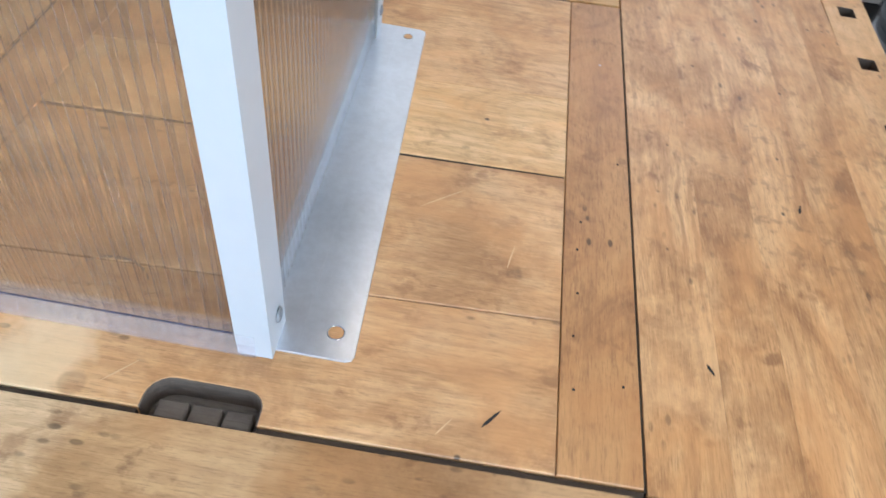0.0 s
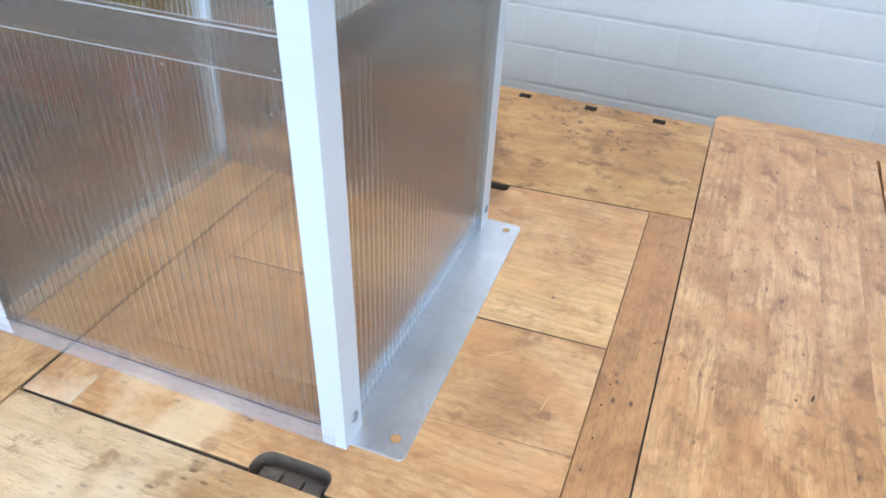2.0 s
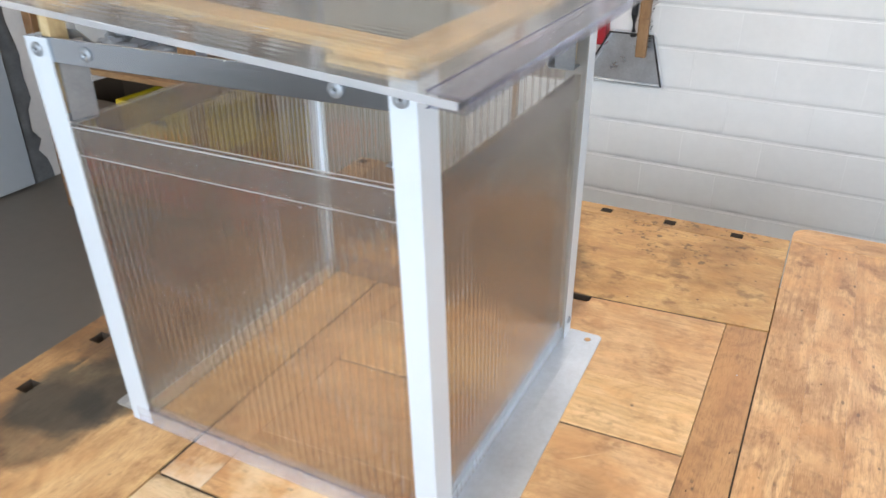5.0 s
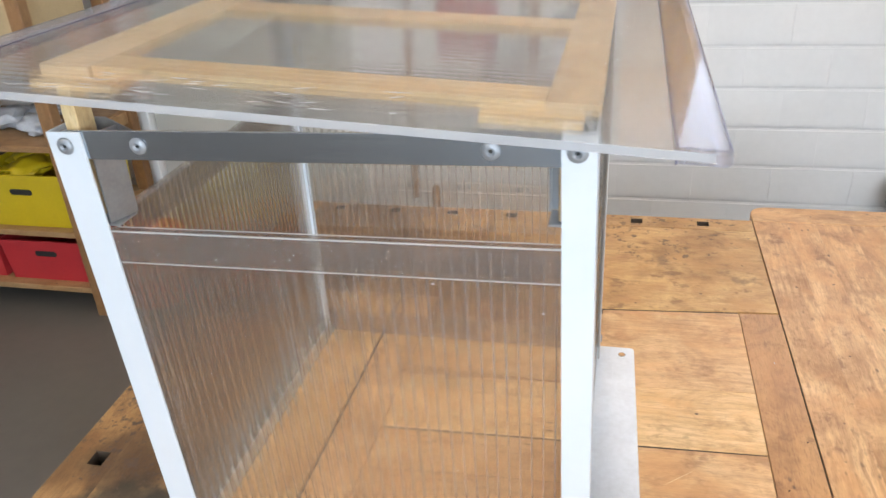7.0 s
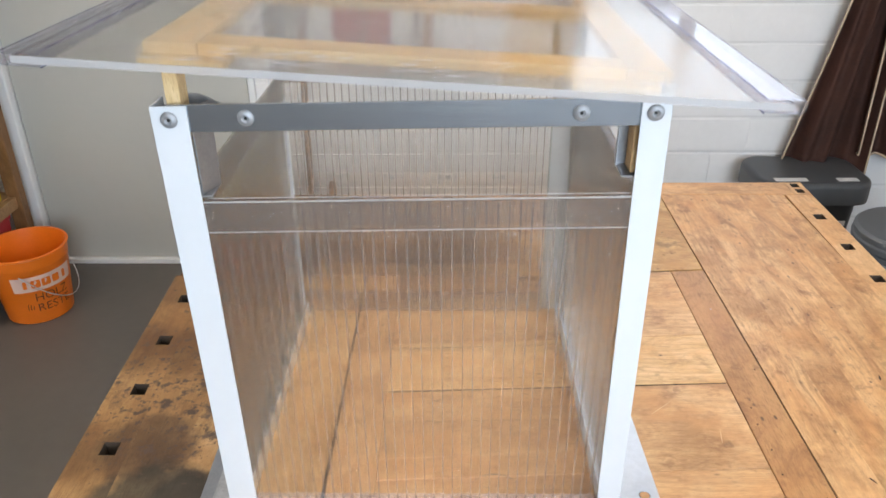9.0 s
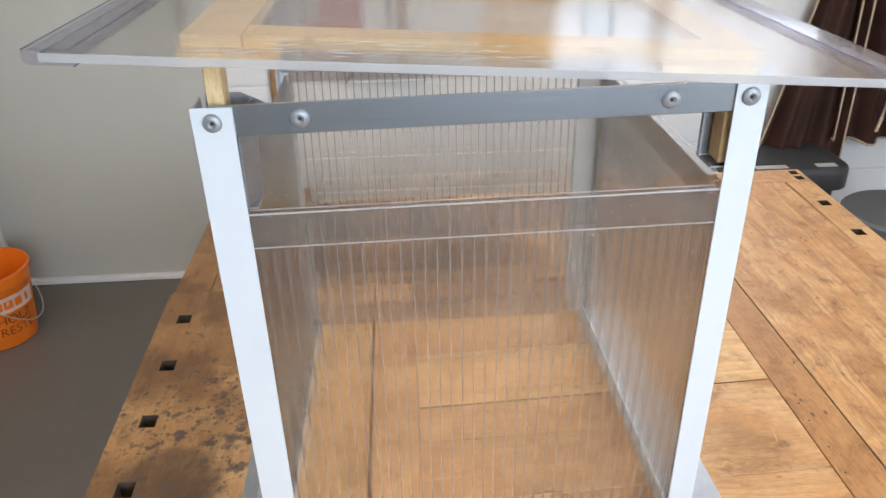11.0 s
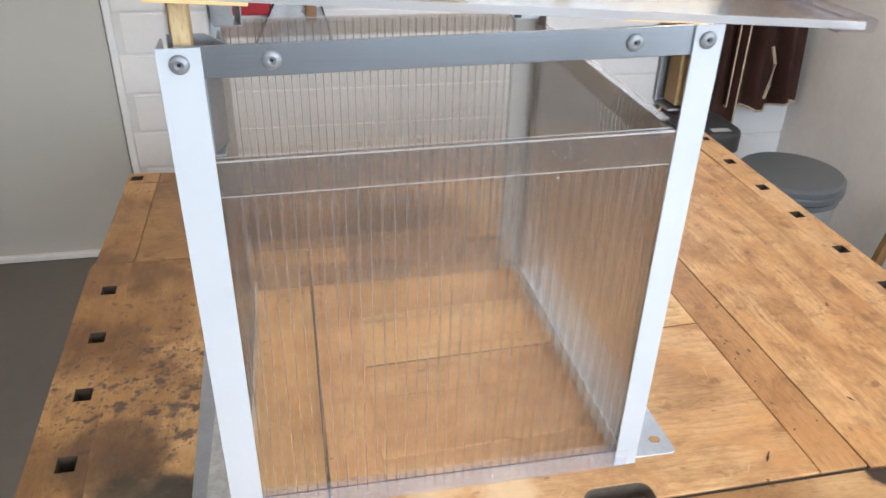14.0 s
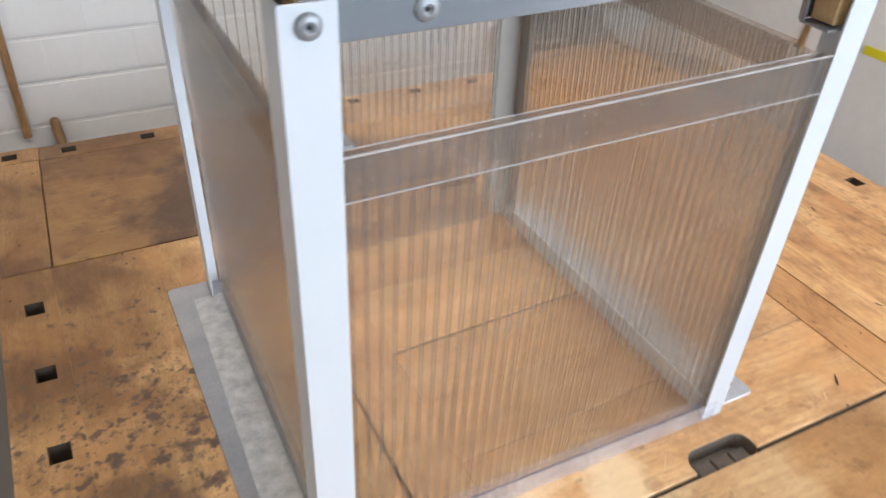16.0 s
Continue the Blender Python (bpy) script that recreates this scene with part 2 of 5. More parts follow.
def clear(name, tint, haze, haze_rough, gloss_rough, see=1.0, milk=0.0, wave=0.0, ior=1.02, cells=None, mirror=0.045):
    """Clear plastic seen thin: mostly straight through, part bent aside, glossy at the surface."""
    m, n, l, p = nodes_of(name)
    n.remove(p)
    out = n["Material Output"]
    tr, rf, gl, fr = (n.new("ShaderNodeBsdf" + k) for k in ("Transparent", "Refraction", "Glossy", "Diffuse"))
    tr.inputs[0].default_value = (*tint, 1)
    rf.inputs[0].default_value, rf.inputs["Roughness"].default_value, rf.inputs["IOR"].default_value = (*tint, 1), haze_rough, ior
    gl.inputs[0].default_value, gl.inputs["Roughness"].default_value = (1, 1, 1, 1), gloss_rough
    fr.inputs[0].default_value = (0.85, 0.85, 0.86, 1)
    a, b, c = n.new("ShaderNodeMixShader"), n.new("ShaderNodeMixShader"), n.new("ShaderNodeMixShader")
    a.inputs[0].default_value = haze
    l.new(tr.outputs[0], a.inputs[1]), l.new(rf.outputs[0], a.inputs[2])
    c.inputs[0].default_value = milk
    l.new(a.outputs[0], c.inputs[1]), l.new(fr.outputs[0], c.inputs[2])
    fre, pw, mu = n.new("ShaderNodeLayerWeight"), n.new("ShaderNodeMath"), n.new("ShaderNodeMath")
    fre.inputs[0].default_value = 0.5
    pw.operation, pw.inputs[1].default_value = "POWER", 4.0
    l.new(fre.outputs["Facing"], pw.inputs[0])
    mu.operation, mu.inputs[1].default_value, mu.inputs[2].default_value = "MULTIPLY_ADD", 0.85 * see, mirror * see
    l.new(pw.outputs[0], mu.inputs[0])
    l.new(mu.outputs[0], b.inputs[0])
    l.new(c.outputs[0], b.inputs[1]), l.new(gl.outputs[0], b.inputs[2])
    if wave:
        bp = n.new("ShaderNodeBump")
        bp.inputs["Strength"].default_value, bp.inputs["Distance"].default_value = wave, 0.002
        l.new(noise_tex(n, l, mapped(n, l, (1, 1, 1)), 20, 2), bp.inputs["Height"])
        l.new(bp.outputs[0], gl.inputs["Normal"])
    if cells:
        # the hollow chambers bend light sideways like shallow lenses: axis, start, chamber width, depth, depth of the fine drawing lines
        axis, start, width, depth, fine = cells
        sp, ph, sn, bp = n.new("ShaderNodeSeparateXYZ"), n.new("ShaderNodeMath"), n.new("ShaderNodeMath"), n.new("ShaderNodeBump")
        l.new(n.new("ShaderNodeTexCoord").outputs["Object"], sp.inputs[0])
        ph.operation, ph.inputs[1].default_value, ph.inputs[2].default_value = "MULTIPLY_ADD", 2 * math.pi / width, -2 * math.pi * start / width
        l.new(sp.outputs["XYZ".index(axis)], ph.inputs[0])
        sn.operation = "COSINE"
        l.new(ph.outputs[0], sn.inputs[0])
        bp.inputs["Strength"].default_value, bp.inputs["Distance"].default_value = 1.0, depth
        l.new(sn.outputs[0], bp.inputs["Height"])
        b2 = n.new("ShaderNodeBump")
        b2.inputs["Strength"].default_value, b2.inputs["Distance"].default_value = 1.0, fine
        l.new(noise_tex(n, l, mapped(n, l, tuple(520.0 if k == axis else 2.0 for k in "XYZ"), False), 1.0, 2), b2.inputs["Height"])
        l.new(bp.outputs[0], b2.inputs["Normal"])
        l.new(b2.outputs[0], rf.inputs["Normal"])
        l.new(b2.outputs[0], gl.inputs["Normal"])
    l.new(b.outputs[0], out.inputs[0])
    return m


PALE, MID, DARK = (0.72, 0.45, 0.225), (0.60, 0.335, 0.145), (0.36, 0.17, 0.065)
M_STAVE = wood("bench_wood_staves", (0.75, 0.46, 0.22), (0.59, 0.32, 0.132), (0.31, 0.13, 0.042), "y", 0.40, 1.25, 0.8, tones=0.3, figure=0.75, run=3.2,
               worn_shaded=((0.30, 0.10, 0.11, (0.25, 0.115, 0.04), 0.6, 13.0), (0.36, 0.75, 0.20, (0.30, 0.14, 0.05), 0.45, 15.0), (0.45, 0.30, 0.2, (0.16, 0.075, 0.028), 0.4, 55.0)))
# The three smooth marks at y 0.56 paint the lid's shade.
M_BEECH_X = wood("bench_wood_across", PALE, MID, DARK, "x", 0.42, 0.6, 0.60, tones=0.4,
                 worn_shaded=((-0.27, -0.03, 0.22, (0.82, 0.62, 0.38), 0.65, 5.0), (-0.12, -0.03, 0.11, (0.80, 0.61, 0.38), 0.6, 6.0), (-0.128, -0.046, 0.012, (0.55, 0.50, 0.50), 0.5, 0), (-0.37, 0.56, 0.10, (0.50, 0.44, 0.39), 0.95, 0), (-0.23, 0.56, 0.10, (0.50, 0.44, 0.39), 0.95, 0), (-0.09, 0.56, 0.10, (0.50, 0.44, 0.39), 0.95, 0), (0.08, 0.02, 0.10, (0.40, 0.21, 0.08), 0.5, 14.0)))
M_BEECH_Y = wood("bench_wood_along", PALE, MID, DARK, "y", 0.40, 0.8, 0.72, tones=0.25, worn_shaded=((-0.32, 0.0, 0.13, (0.78, 0.64, 0.47), 0.7, 5.0),))
# Two smooth marks darken the left end; two paint lid shade behind the box.
M_BACK = wood("bench_wood_back", (0.60, 0.375, 0.155), (0.47, 0.26, 0.09), DARK, "x", 0.45, 1.0, 0.85,
              worn_shaded=((-0.68, 0.76, 0.34, (0.44, 0.39, 0.29), 0.95, 0), (-0.50, 0.92, 0.17, (0.66, 0.61, 0.50), 0.9, 0), (-0.32, 0.66, 0.22, (0.37, 0.32, 0.27), 0.97, 0), (-0.17, 0.65, 0.16, (0.37, 0.32, 0.27), 0.97, 0), (0.12, 0.66, 0.20, (0.20, 0.10, 0.038), 0.7, 17.0), (0.10, 0.90, 0.22, (0.10, 0.05, 0.02), 0.8, 60.0), (-0.3, 0.85, 0.3, (0.18, 0.09, 0.035), 0.6, 22.0)))
M_FRONT = wood("bench_wood_front", (0.71, 0.535, 0.345), (0.62, 0.45, 0.27), (0.38, 0.23, 0.115), "x", 0.45, 0.7, 0.7,
               worn_shaded=((-0.27, -0.12, 0.19, (0.78, 0.62, 0.42), 0.5, 5.0), (0.02, -0.13, 0.17, (0.80, 0.68, 0.53), 0.9, 0), (0.20, -0.12, 0.20, (0.74, 0.60, 0.45), 0.95, 0), (0.285, -0.065, 0.026, (0.06, 0.05, 0.05), 1.0, 0)))
GRIME = tuple((-0.70, y, 0.21, (0.60, 0.54, 0.44), 0.95, 0) for y in (-0.25, 0.0, 0.22, 0.44, 0.66, 0.88))
M_LEFT = wood("bench_wood_stained", (0.66, 0.43, 0.21), (0.55, 0.325, 0.14), (0.34, 0.165, 0.06), "y", 0.5, 1.0, 0.5,
              worn_shaded=GRIME + ((-0.66, 0.50, 0.24, (0.76, 0.70, 0.60), 0.95, 0), (-0.57, -0.06, 0.10, (0.40, 0.40, 0.42), 0.97, 0), (-0.568, 0.0, 0.098, (0.27, 0.35, 0.49), 0.97, 0), (-0.52, 0.02, 0.06, (0.34, 0.36, 0.40), 0.9, 0), (-0.60, 0.115, 0.075, (0.52, 0.51, 0.53), 0.9, 0),
                    (-0.560, 0.215, 0.10, (0.075, 0.042, 0.030), 0.9, 26.0), (-0.565, 0.15, 0.10, (0.075, 0.045, 0.035), 0.85, 34.0), (-0.575, 0.25, 0.15, (0.08, 0.045, 0.03), 0.5, 60.0), (-0.575, 0.25, 0.19, (0.06, 0.034, 0.022), 0.92, -44.0), (-0.60, 0.36, 0.20, (0.09, 0.05, 0.03), 0.85, -52.0), (-0.585, 0.22, 0.20, (0.08, 0.045, 0.03), 0.9, -75.0), (-0.60, 0.22, 0.24, (0.09, 0.05, 0.03), 0.85, -120.0)))
M_PALE = wood("bench_wood_pale", (0.80, 0.53, 0.265), (0.71, 0.425, 0.185), (0.46, 0.24, 0.09), "x", 0.42, 0.5, 0.45, tones=0.2)
M_STRIP = wood("bench_wood_brown", (0.52, 0.275, 0.11), (0.435, 0.212, 0.08), (0.27, 0.115, 0.042), "y", 0.42, 0.15, 0.55)
M_SLOT = wood("slot_wood", (0.20, 0.17, 0.145), (0.14, 0.115, 0.095), (0.07, 0.056, 0.048), "x", 0.7, 0.2, 0.4)
# darkened for the shade as well as the grime deep in holes and joints
M_BORE = plain("dark_recess_shade_grime", (0.05, 0.032, 0.020), 0.75, 0.0, 0.4, 60, 0.2)
M_PINE = wood("pine_batten", (0.90, 0.75, 0.50), (0.86, 0.67, 0.40), (0.72, 0.50, 0.25), "y", 0.5, 0.05, 0.08)
M_PINE_X = wood("pine_batten_across", (0.90, 0.69, 0.38), (0.86, 0.60, 0.29), (0.72, 0.45, 0.18), "x", 0.5, 0.05, 0.08)
M_PINE_Z = wood("pine_stick", (0.56, 0.43, 0.25), (0.48, 0.35, 0.18), (0.36, 0.24, 0.11), "z", 0.55, 0.05, 0.08, scale=2.0)
M_SHELF = wood("shelf_wood", (0.30, 0.165, 0.072), (0.245, 0.128, 0.05), (0.165, 0.08, 0.032), "z", 0.5, 0.1, 0.15)
M_SHELF_X = wood("shelf_wood_across", (0.40, 0.25, 0.12), (0.33, 0.19, 0.085), (0.23, 0.12, 0.05), "x", 0.5, 0.1, 0.15)
M_STICK = wood("handle_wood", (0.36, 0.20, 0.09), (0.27, 0.14, 0.055), (0.16, 0.08, 0.03), "z", 0.5, 0.05, 0.2)
M_WHITE = plain("white_coated_metal", (0.51, 0.545, 0.58), 0.36, 0.0, 0.03, 6, 0.03)
M_POST_INSIDE = plain("grey_post_inside", (0.30, 0.285, 0.265), 0.45, 0.35, 0.10, 8, 0.05)
M_ALU = brushed("brushed_aluminium", (0.53, 0.59, 0.66), "x", 0.25, 0.14, 1.0, 0.000012)
M_SOCKET = plain("dull_zinc", (0.36, 0.375, 0.395), 0.40, 0.85, 0.2, 20, 0.06)
M_ZINC = plain("zinc_sheet", (0.75, 0.80, 0.875), 0.33, 0.92, 0.16, 11, 0.015)
M_ZINC_SKY = plain("zinc_sky_tint", (0.66, 0.78, 0.96), 0.45, 0.35, 0.12, 30, 0.05)
M_SCRATCH = plain("bare_wood_scratch", (0.70, 0.47, 0.26), 0.6, 0.0, 0.2, 60, 0.1)
M_SPANGLE = plain("zinc_sheet_spangled", (0.50, 0.51, 0.51), 0.5, 0.45, 0.40, 60, 0.15)
M_RIVET = plain("rivet_steel", (0.29, 0.305, 0.325), 0.50, 0.6, 0.2, 80, 0.15)
M_HOLE = plain("dark_bore", (0.015, 0.015, 0.015), 0.8, 0.0, 0.1)
M_SKIN = clear("clear_panel_skin_across", (0.92, 0.905, 0.885), 0.22, 0.0, 0.10, 0.42, 0.008, ior=1.22, cells=("X", -0.4527, 0.010610, 0.00018, 0.00004))
M_SKIN_Y = clear("clear_panel_skin_along", (0.92, 0.905, 0.885), 0.42, 0.0, 0.10, 0.42, 0.008, ior=1.22, cells=("Y", 0.012, 0.010667, 0.00032, 0.00005))
M_RIB = clear("clear_panel_rib", (0.84, 0.805, 0.775), 0.10, 0.05, 0.12, 0.6, 0.04, ior=1.25)
M_RIBSIDE = clear("clear_panel_rib_side", (0.975, 0.965, 0.955), 0.05, 0.05, 0.05, 0.35, 0.004, ior=1.10, mirror=0.12)
M_LINE = clear("dark_profile_edge", (0.42, 0.42, 0.60), 0.3, 0.1, 0.1, 0.5, 0.05)
M_EDGE = clear("milky_cut_edge_glare", (0.85, 0.84, 0.86), 0.3, 0.3, 0.2, 1.0, 0.26)
M_SAWN = clear("pale_sawn_edge", (0.92, 0.92, 0.93), 0.3, 0.3, 0.3, 0.3, 0.20)
M_CAP = clear("clear_edge_profile", (0.89, 0.865, 0.845), 0.14, 0.06, 0.18, 0.45, 0.018)
M_FOOT = clear("milky_foot_profile", (0.90, 0.885, 0.90), 0.14, 0.10, 0.18, 0.5, 0.085)
M_ROOF = clear("clear_roof_skin", (0.95, 0.94, 0.93), 0.72, 0.10, 0.15, 0.43, 0.026, ior=1.15, cells=("Y", 0.0, 0.0106, 0.00002, 0.00006))
M_SCUFF = clear("white_scuff", (0.95, 0.95, 0.95), 0.3, 0.3, 0.3, 0.4, 0.30)
M_ROOFRIB = clear("clear_roof_rib", (0.965, 0.965, 0.965), 0.10, 0.04, 0.10, 0.3, 0.012)
M_ROOFCAP = clear("clear_roof_profile", (0.925, 0.93, 0.975), 0.14, 0.04, 0.08, 0.38, 0.006, 0.1, ior=1.3)
M_WALL = plain("white_wall_paint", (0.71, 0.705, 0.70), 0.75, 0.0, 0.06, 3.0, 0.25)
M_JOINT = plain("painted_mortar", (0.63, 0.625, 0.62), 0.85, 0.0, 0.08, 5.0, 0.3)
M_PLASTER = plain("white_plaster", (0.77, 0.73, 0.70), 0.8, 0.0, 0.10, 3.2, 0.4)
M_SOUTH = plain("plaster_dimmed_for_reflections", (0.42, 0.41, 0.40), 0.8, 0.0, 0.10, 3.2, 0.4)
M_FLOOR = plain("grey_floor_coating", (0.125, 0.112, 0.098), 0.42, 0.0, 0.14, 1.6, 0.08)
M_DOOR2 = plain("pale_blue_door_paint", (0.38, 0.42, 0.46), 0.45, 0.0, 0.05, 2.0, 0.05)
M_GREYBAND = plain("rough_grey_band", (0.17, 0.175, 0.18), 0.9, 0.0, 0.35, 12, 0.6)
M_CEIL = plain("white_ceiling", (0.75, 0.75, 0.74), 0.85, 0.0, 0.04, 2.0, 0.1)
M_DOOR = plain("door_lacquer", (0.46, 0.46, 0.425), 0.4, 0.0, 0.03, 1.6, 0.03)
M_FRAME = plain("door_frame_lacquer", (0.72, 0.73, 0.73), 0.4, 0.0, 0.04, 3.0, 0.03)
M_BLACK = plain("black_plastic", (0.018, 0.018, 0.02), 0.38, 0.0, 0.2, 20, 0.06)
M_BIN = plain("dark_grey_plastic", (0.055, 0.058, 0.062), 0.40, 0.0, 0.15, 12, 0.08)
M_GREY = plain("grey_plastic_lid", (0.10, 0.107, 0.115), 0.38, 0.0, 0.12, 10, 0.06)
M_STEELBIN = plain("bin_body_steel", (0.40, 0.41, 0.42), 0.35, 0.7, 0.12, 8, 0.05)
M_STICKER = plain("paper_sticker", (0.55, 0.55, 0.54), 0.6, 0.0, 0.1)
M_ORANGE = plain("orange_plastic", (0.80, 0.17, 0.012), 0.38, 0.0, 0.10, 10, 0.05)
M_BAND = plain("printed_band", (0.72, 0.50, 0.42), 0.45, 0.0, 0.08)
M_INK = plain("black_marker", (0.05, 0.022, 0.015), 0.6, 0.0, 0.1)
M_YELLOW = plain("yellow_plastic", (0.52, 0.38, 0.012), 0.42, 0.0, 0.10, 8, 0.05)
M_DARKCRATE = plain("dark_brown_crate", (0.085, 0.055, 0.035), 0.5, 0.0, 0.15, 8, 0.05)
M_RED = plain("red_plastic", (0.46, 0.028, 0.035), 0.42, 0.0, 0.12, 8, 0.05)
M_REDTOOL = plain("red_lacquer", (0.35, 0.012, 0.02), 0.35, 0.0, 0.12, 8, 0.05)
M_STEEL = plain("dustpan_steel", (0.72, 0.74, 0.77), 0.30, 0.95, 0.25, 14, 0.12)
M_APRON = plain("brown_apron_cloth", (0.090, 0.035, 0.024), 0.75, 0.0, 0.35, 9, 0.4)
M_PIPING = plain("beige_piping", (0.50, 0.38, 0.27), 0.8, 0.0, 0.2, 30, 0.3)
M_CARD = plain("beige_card", (0.50, 0.38, 0.22), 0.7, 0.0, 0.15, 9, 0.15)
M_PAPER = plain("white_sheeting", (0.46, 0.49, 0.54), 0.5, 0.0, 0.3, 14, 0.3)
M_BRISTLE = plain("black_bristles", (0.02, 0.02, 0.022), 0.8, 0.0, 0.3, 60, 0.5)
M_TAPE = plain("yellow_tape", (0.75, 0.62, 0.02), 0.5, 0.0, 0.08)
M_LAMP = plain("lamp_housing", (0.78, 0.78, 0.78), 0.4, 0.0, 0.03)

# ---- building helpers ----


def finish(bm, mat, name, smooth=None):
    me = bpy.data.meshes.new(name)
    bmesh.ops.recalc_face_normals(bm, faces=bm.faces[:])
    if smooth:
        for f in bm.faces:
            f.smooth = True
        for e in bm.edges:
            e.smooth = len(e.link_faces) == 2 and e.calc_face_angle(0) < radians(smooth)
    bm.to_mesh(me)
    bm.free()
    me.materials.append(mat)
    return me


def thing(name, at, label, category, group="", kind=""):
    ob = new(name)
    ob.empty_display_size = 0.02
    ob.location = at
    return tagged(ob, label, category, group, kind)


def part(name, bm, mat, parent=None, label="", smooth=None, me=None):
    """One mesh in world coordinates, under a thing or a part."""
    ob = new(name, me or finish(bm, mat, name, smooth))
    if parent:
        ob.parent = parent
        at = parent.location.copy()
        up = parent.parent
        while up:
            at += up.location
            up = up.parent
        if parent.type == "EMPTY":
            ob.matrix_parent_inverse = Matrix.Translation(at).inverted()
    if mat in CLEAR:
        ob.visible_shadow = False
    return tagged(ob, label)


CLEAR = (M_SKIN, M_SKIN_Y, M_RIB, M_CAP, M_FOOT, M_ROOF, M_ROOFRIB, M_ROOFCAP)


def structure(name, bm, mat, label, category, smooth=None):
    return tagged(new(name, finish(bm, mat, name, smooth)), label, category, kind="structure")


def box(x0, x1, y0, y1, z0, z1, bevel=0.0, bm=None, seg=1):
    out = bm or bmesh.new()
    made = bmesh.ops.create_cube(out, size=1.0)["verts"]
    for v in made:
        v.co = ((x0 + x1) / 2 + v.co.x * (x1 - x0), (y0 + y1) / 2 + v.co.y * (y1 - y0), (z0 + z1) / 2 + v.co.z * (z1 - z0))
    if bevel:
        es = list({e for v in made for e in v.link_edges})
        bmesh.ops.bevel(out, geom=es, offset=bevel, segments=seg, affect="EDGES", profile=0.6)
    return out


def prism(points, z0, z1, bevel=0.0, bm=None, seg=1):
    """An outline in x and y, drawn up from z0 to z1."""
    out = bm or bmesh.new()
    low = [out.verts.new((x, y, z0)) for x, y in points]
    face = out.faces.new(low)
    ext = bmesh.ops.extrude_face_region(out, geom=[face])["geom"]
    top = [v for v in ext if isinstance(v, bmesh.types.BMVert)]
    for v in top:
        v.co.z = z1
    if bevel:
        tops = set(top)
        es = [e for e in out.edges if e.verts[0] in tops and e.verts[1] in tops]
        bmesh.ops.bevel(out, geom=es, offset=bevel, segments=seg, affect="EDGES", profile=0.6)
    return out


def turned(bm, m):
    bmesh.ops.transform(bm, matrix=m, verts=bm.verts[:])
    return bm


def cyl(at, axis, r0, r1, length, seg=24, bm=None, cap=True):
    """A round piece from at along axis."""
    out = bm or bmesh.new()
    m = Vector(axis).to_track_quat("Z", "Y").to_matrix().to_4x4()
    bmesh.ops.create_cone(out, cap_ends=cap, segments=seg, radius1=r0, radius2=r1, depth=length,
                          matrix=Matrix.Translation(at) @ m @ Matrix.Translation((0, 0, length / 2)))
    return out


def lathe(profile, at, seg=32, bm=None, closed=False):
    """A profile of (radius, height) turned round the upright through at."""
    out = bm or bmesh.new()
    rings = []
    for r, z in profile:
        rings.append([out.verts.new((at[0] + r * math.cos(2 * math.pi * k / seg), at[1] + r * math.sin(2 * math.pi * k / seg), at[2] + z)) for k in range(seg)])
    for a, b in zip(rings, rings[1:]):
        for k in range(seg):
            out.faces.new((a[k], a[(k + 1) % seg], b[(k + 1) % seg], b[k]))
    if profile[0][0] > 0.001:
        out.faces.new(rings[0][::-1])
    if closed:
        out.faces.new(rings[-1])
    return out


def tube(points, r, seg=8):
    """A round bar along a line of points."""
    out = bmesh.new()
    pts = [Vector(p) for p in points]
    rings = []
    for i, p in enumerate(pts):
        d = (pts[min(i + 1, len(pts) - 1)] - pts[max(i - 1, 0)]).normalized()
        q = d.to_track_quat("Z", "Y")
        rings.append([out.verts.new(p + q @ Vector((r * math.cos(2 * math.pi * k / seg), r * math.sin(2 * math.pi * k / seg), 0))) for k in range(seg)])
    for a, b in zip(rings, rings[1:]):
        for k in range(seg):
            out.faces.new((a[k], a[(k + 1) % seg], b[(k + 1) % seg], b[k]))
    out.faces.new(rings[0][::-1]), out.faces.new(rings[-1])
    return out


def arc(cx, cy, r, a0, a1, n=6):
    return [(cx + r * math.cos(radians(a0 + (a1 - a0) * k / n)), cy + r * math.sin(radians(a0 + (a1 - a0) * k / n))) for k in range(n + 1)]


def rounded(x0, x1, y0, y1, r, n=4):
    return arc(x1 - r, y0 + r, r, -90, 0, n) + arc(x1 - r, y1 - r, r, 0, 90, n) + arc(x0 + r, y1 - r, r, 90, 180, n) + arc(x0 + r, y0 + r, r, 180, 270, n)

# ---- the room ----
structure("floor", box(WALL_L - 0.2, WALL_R + 0.2, WALL_F - 0.2, WALL_Y + 0.2, -0.1, 0.0), M_FLOOR, "grey coated workshop floor with a dull sheen", "floor")
structure("ceiling", box(WALL_L - 0.2, WALL_R + 0.2, WALL_F - 0.2, WALL_Y + 0.2, CEIL, CEIL + 0.1), M_CEIL, "plain white painted ceiling", "ceiling")
SIDE = (-2.7, -0.9, 1.0, 2.4)
east = bmesh.new()
for a in ((WALL_F - 0.2, SIDE[0], 0, CEIL), (SIDE[1], WALL_Y + 0.2, 0, CEIL), (SIDE[0], SIDE[1], 0, SIDE[2]), (SIDE[0], SIDE[1], SIDE[3], CEIL)):
    box(WALL_R, WALL_R + 0.15, *a, bm=east)
structure("wall_east", east, M_PLASTER, "smooth white plastered wall", "wall")
structure("wall_west", box(WALL_L - 0.15, WALL_L, WALL_F - 0.2, WALL_Y + 0.2, 0, CEIL), M_PLASTER, "white plastered wall with rough patches", "wall")


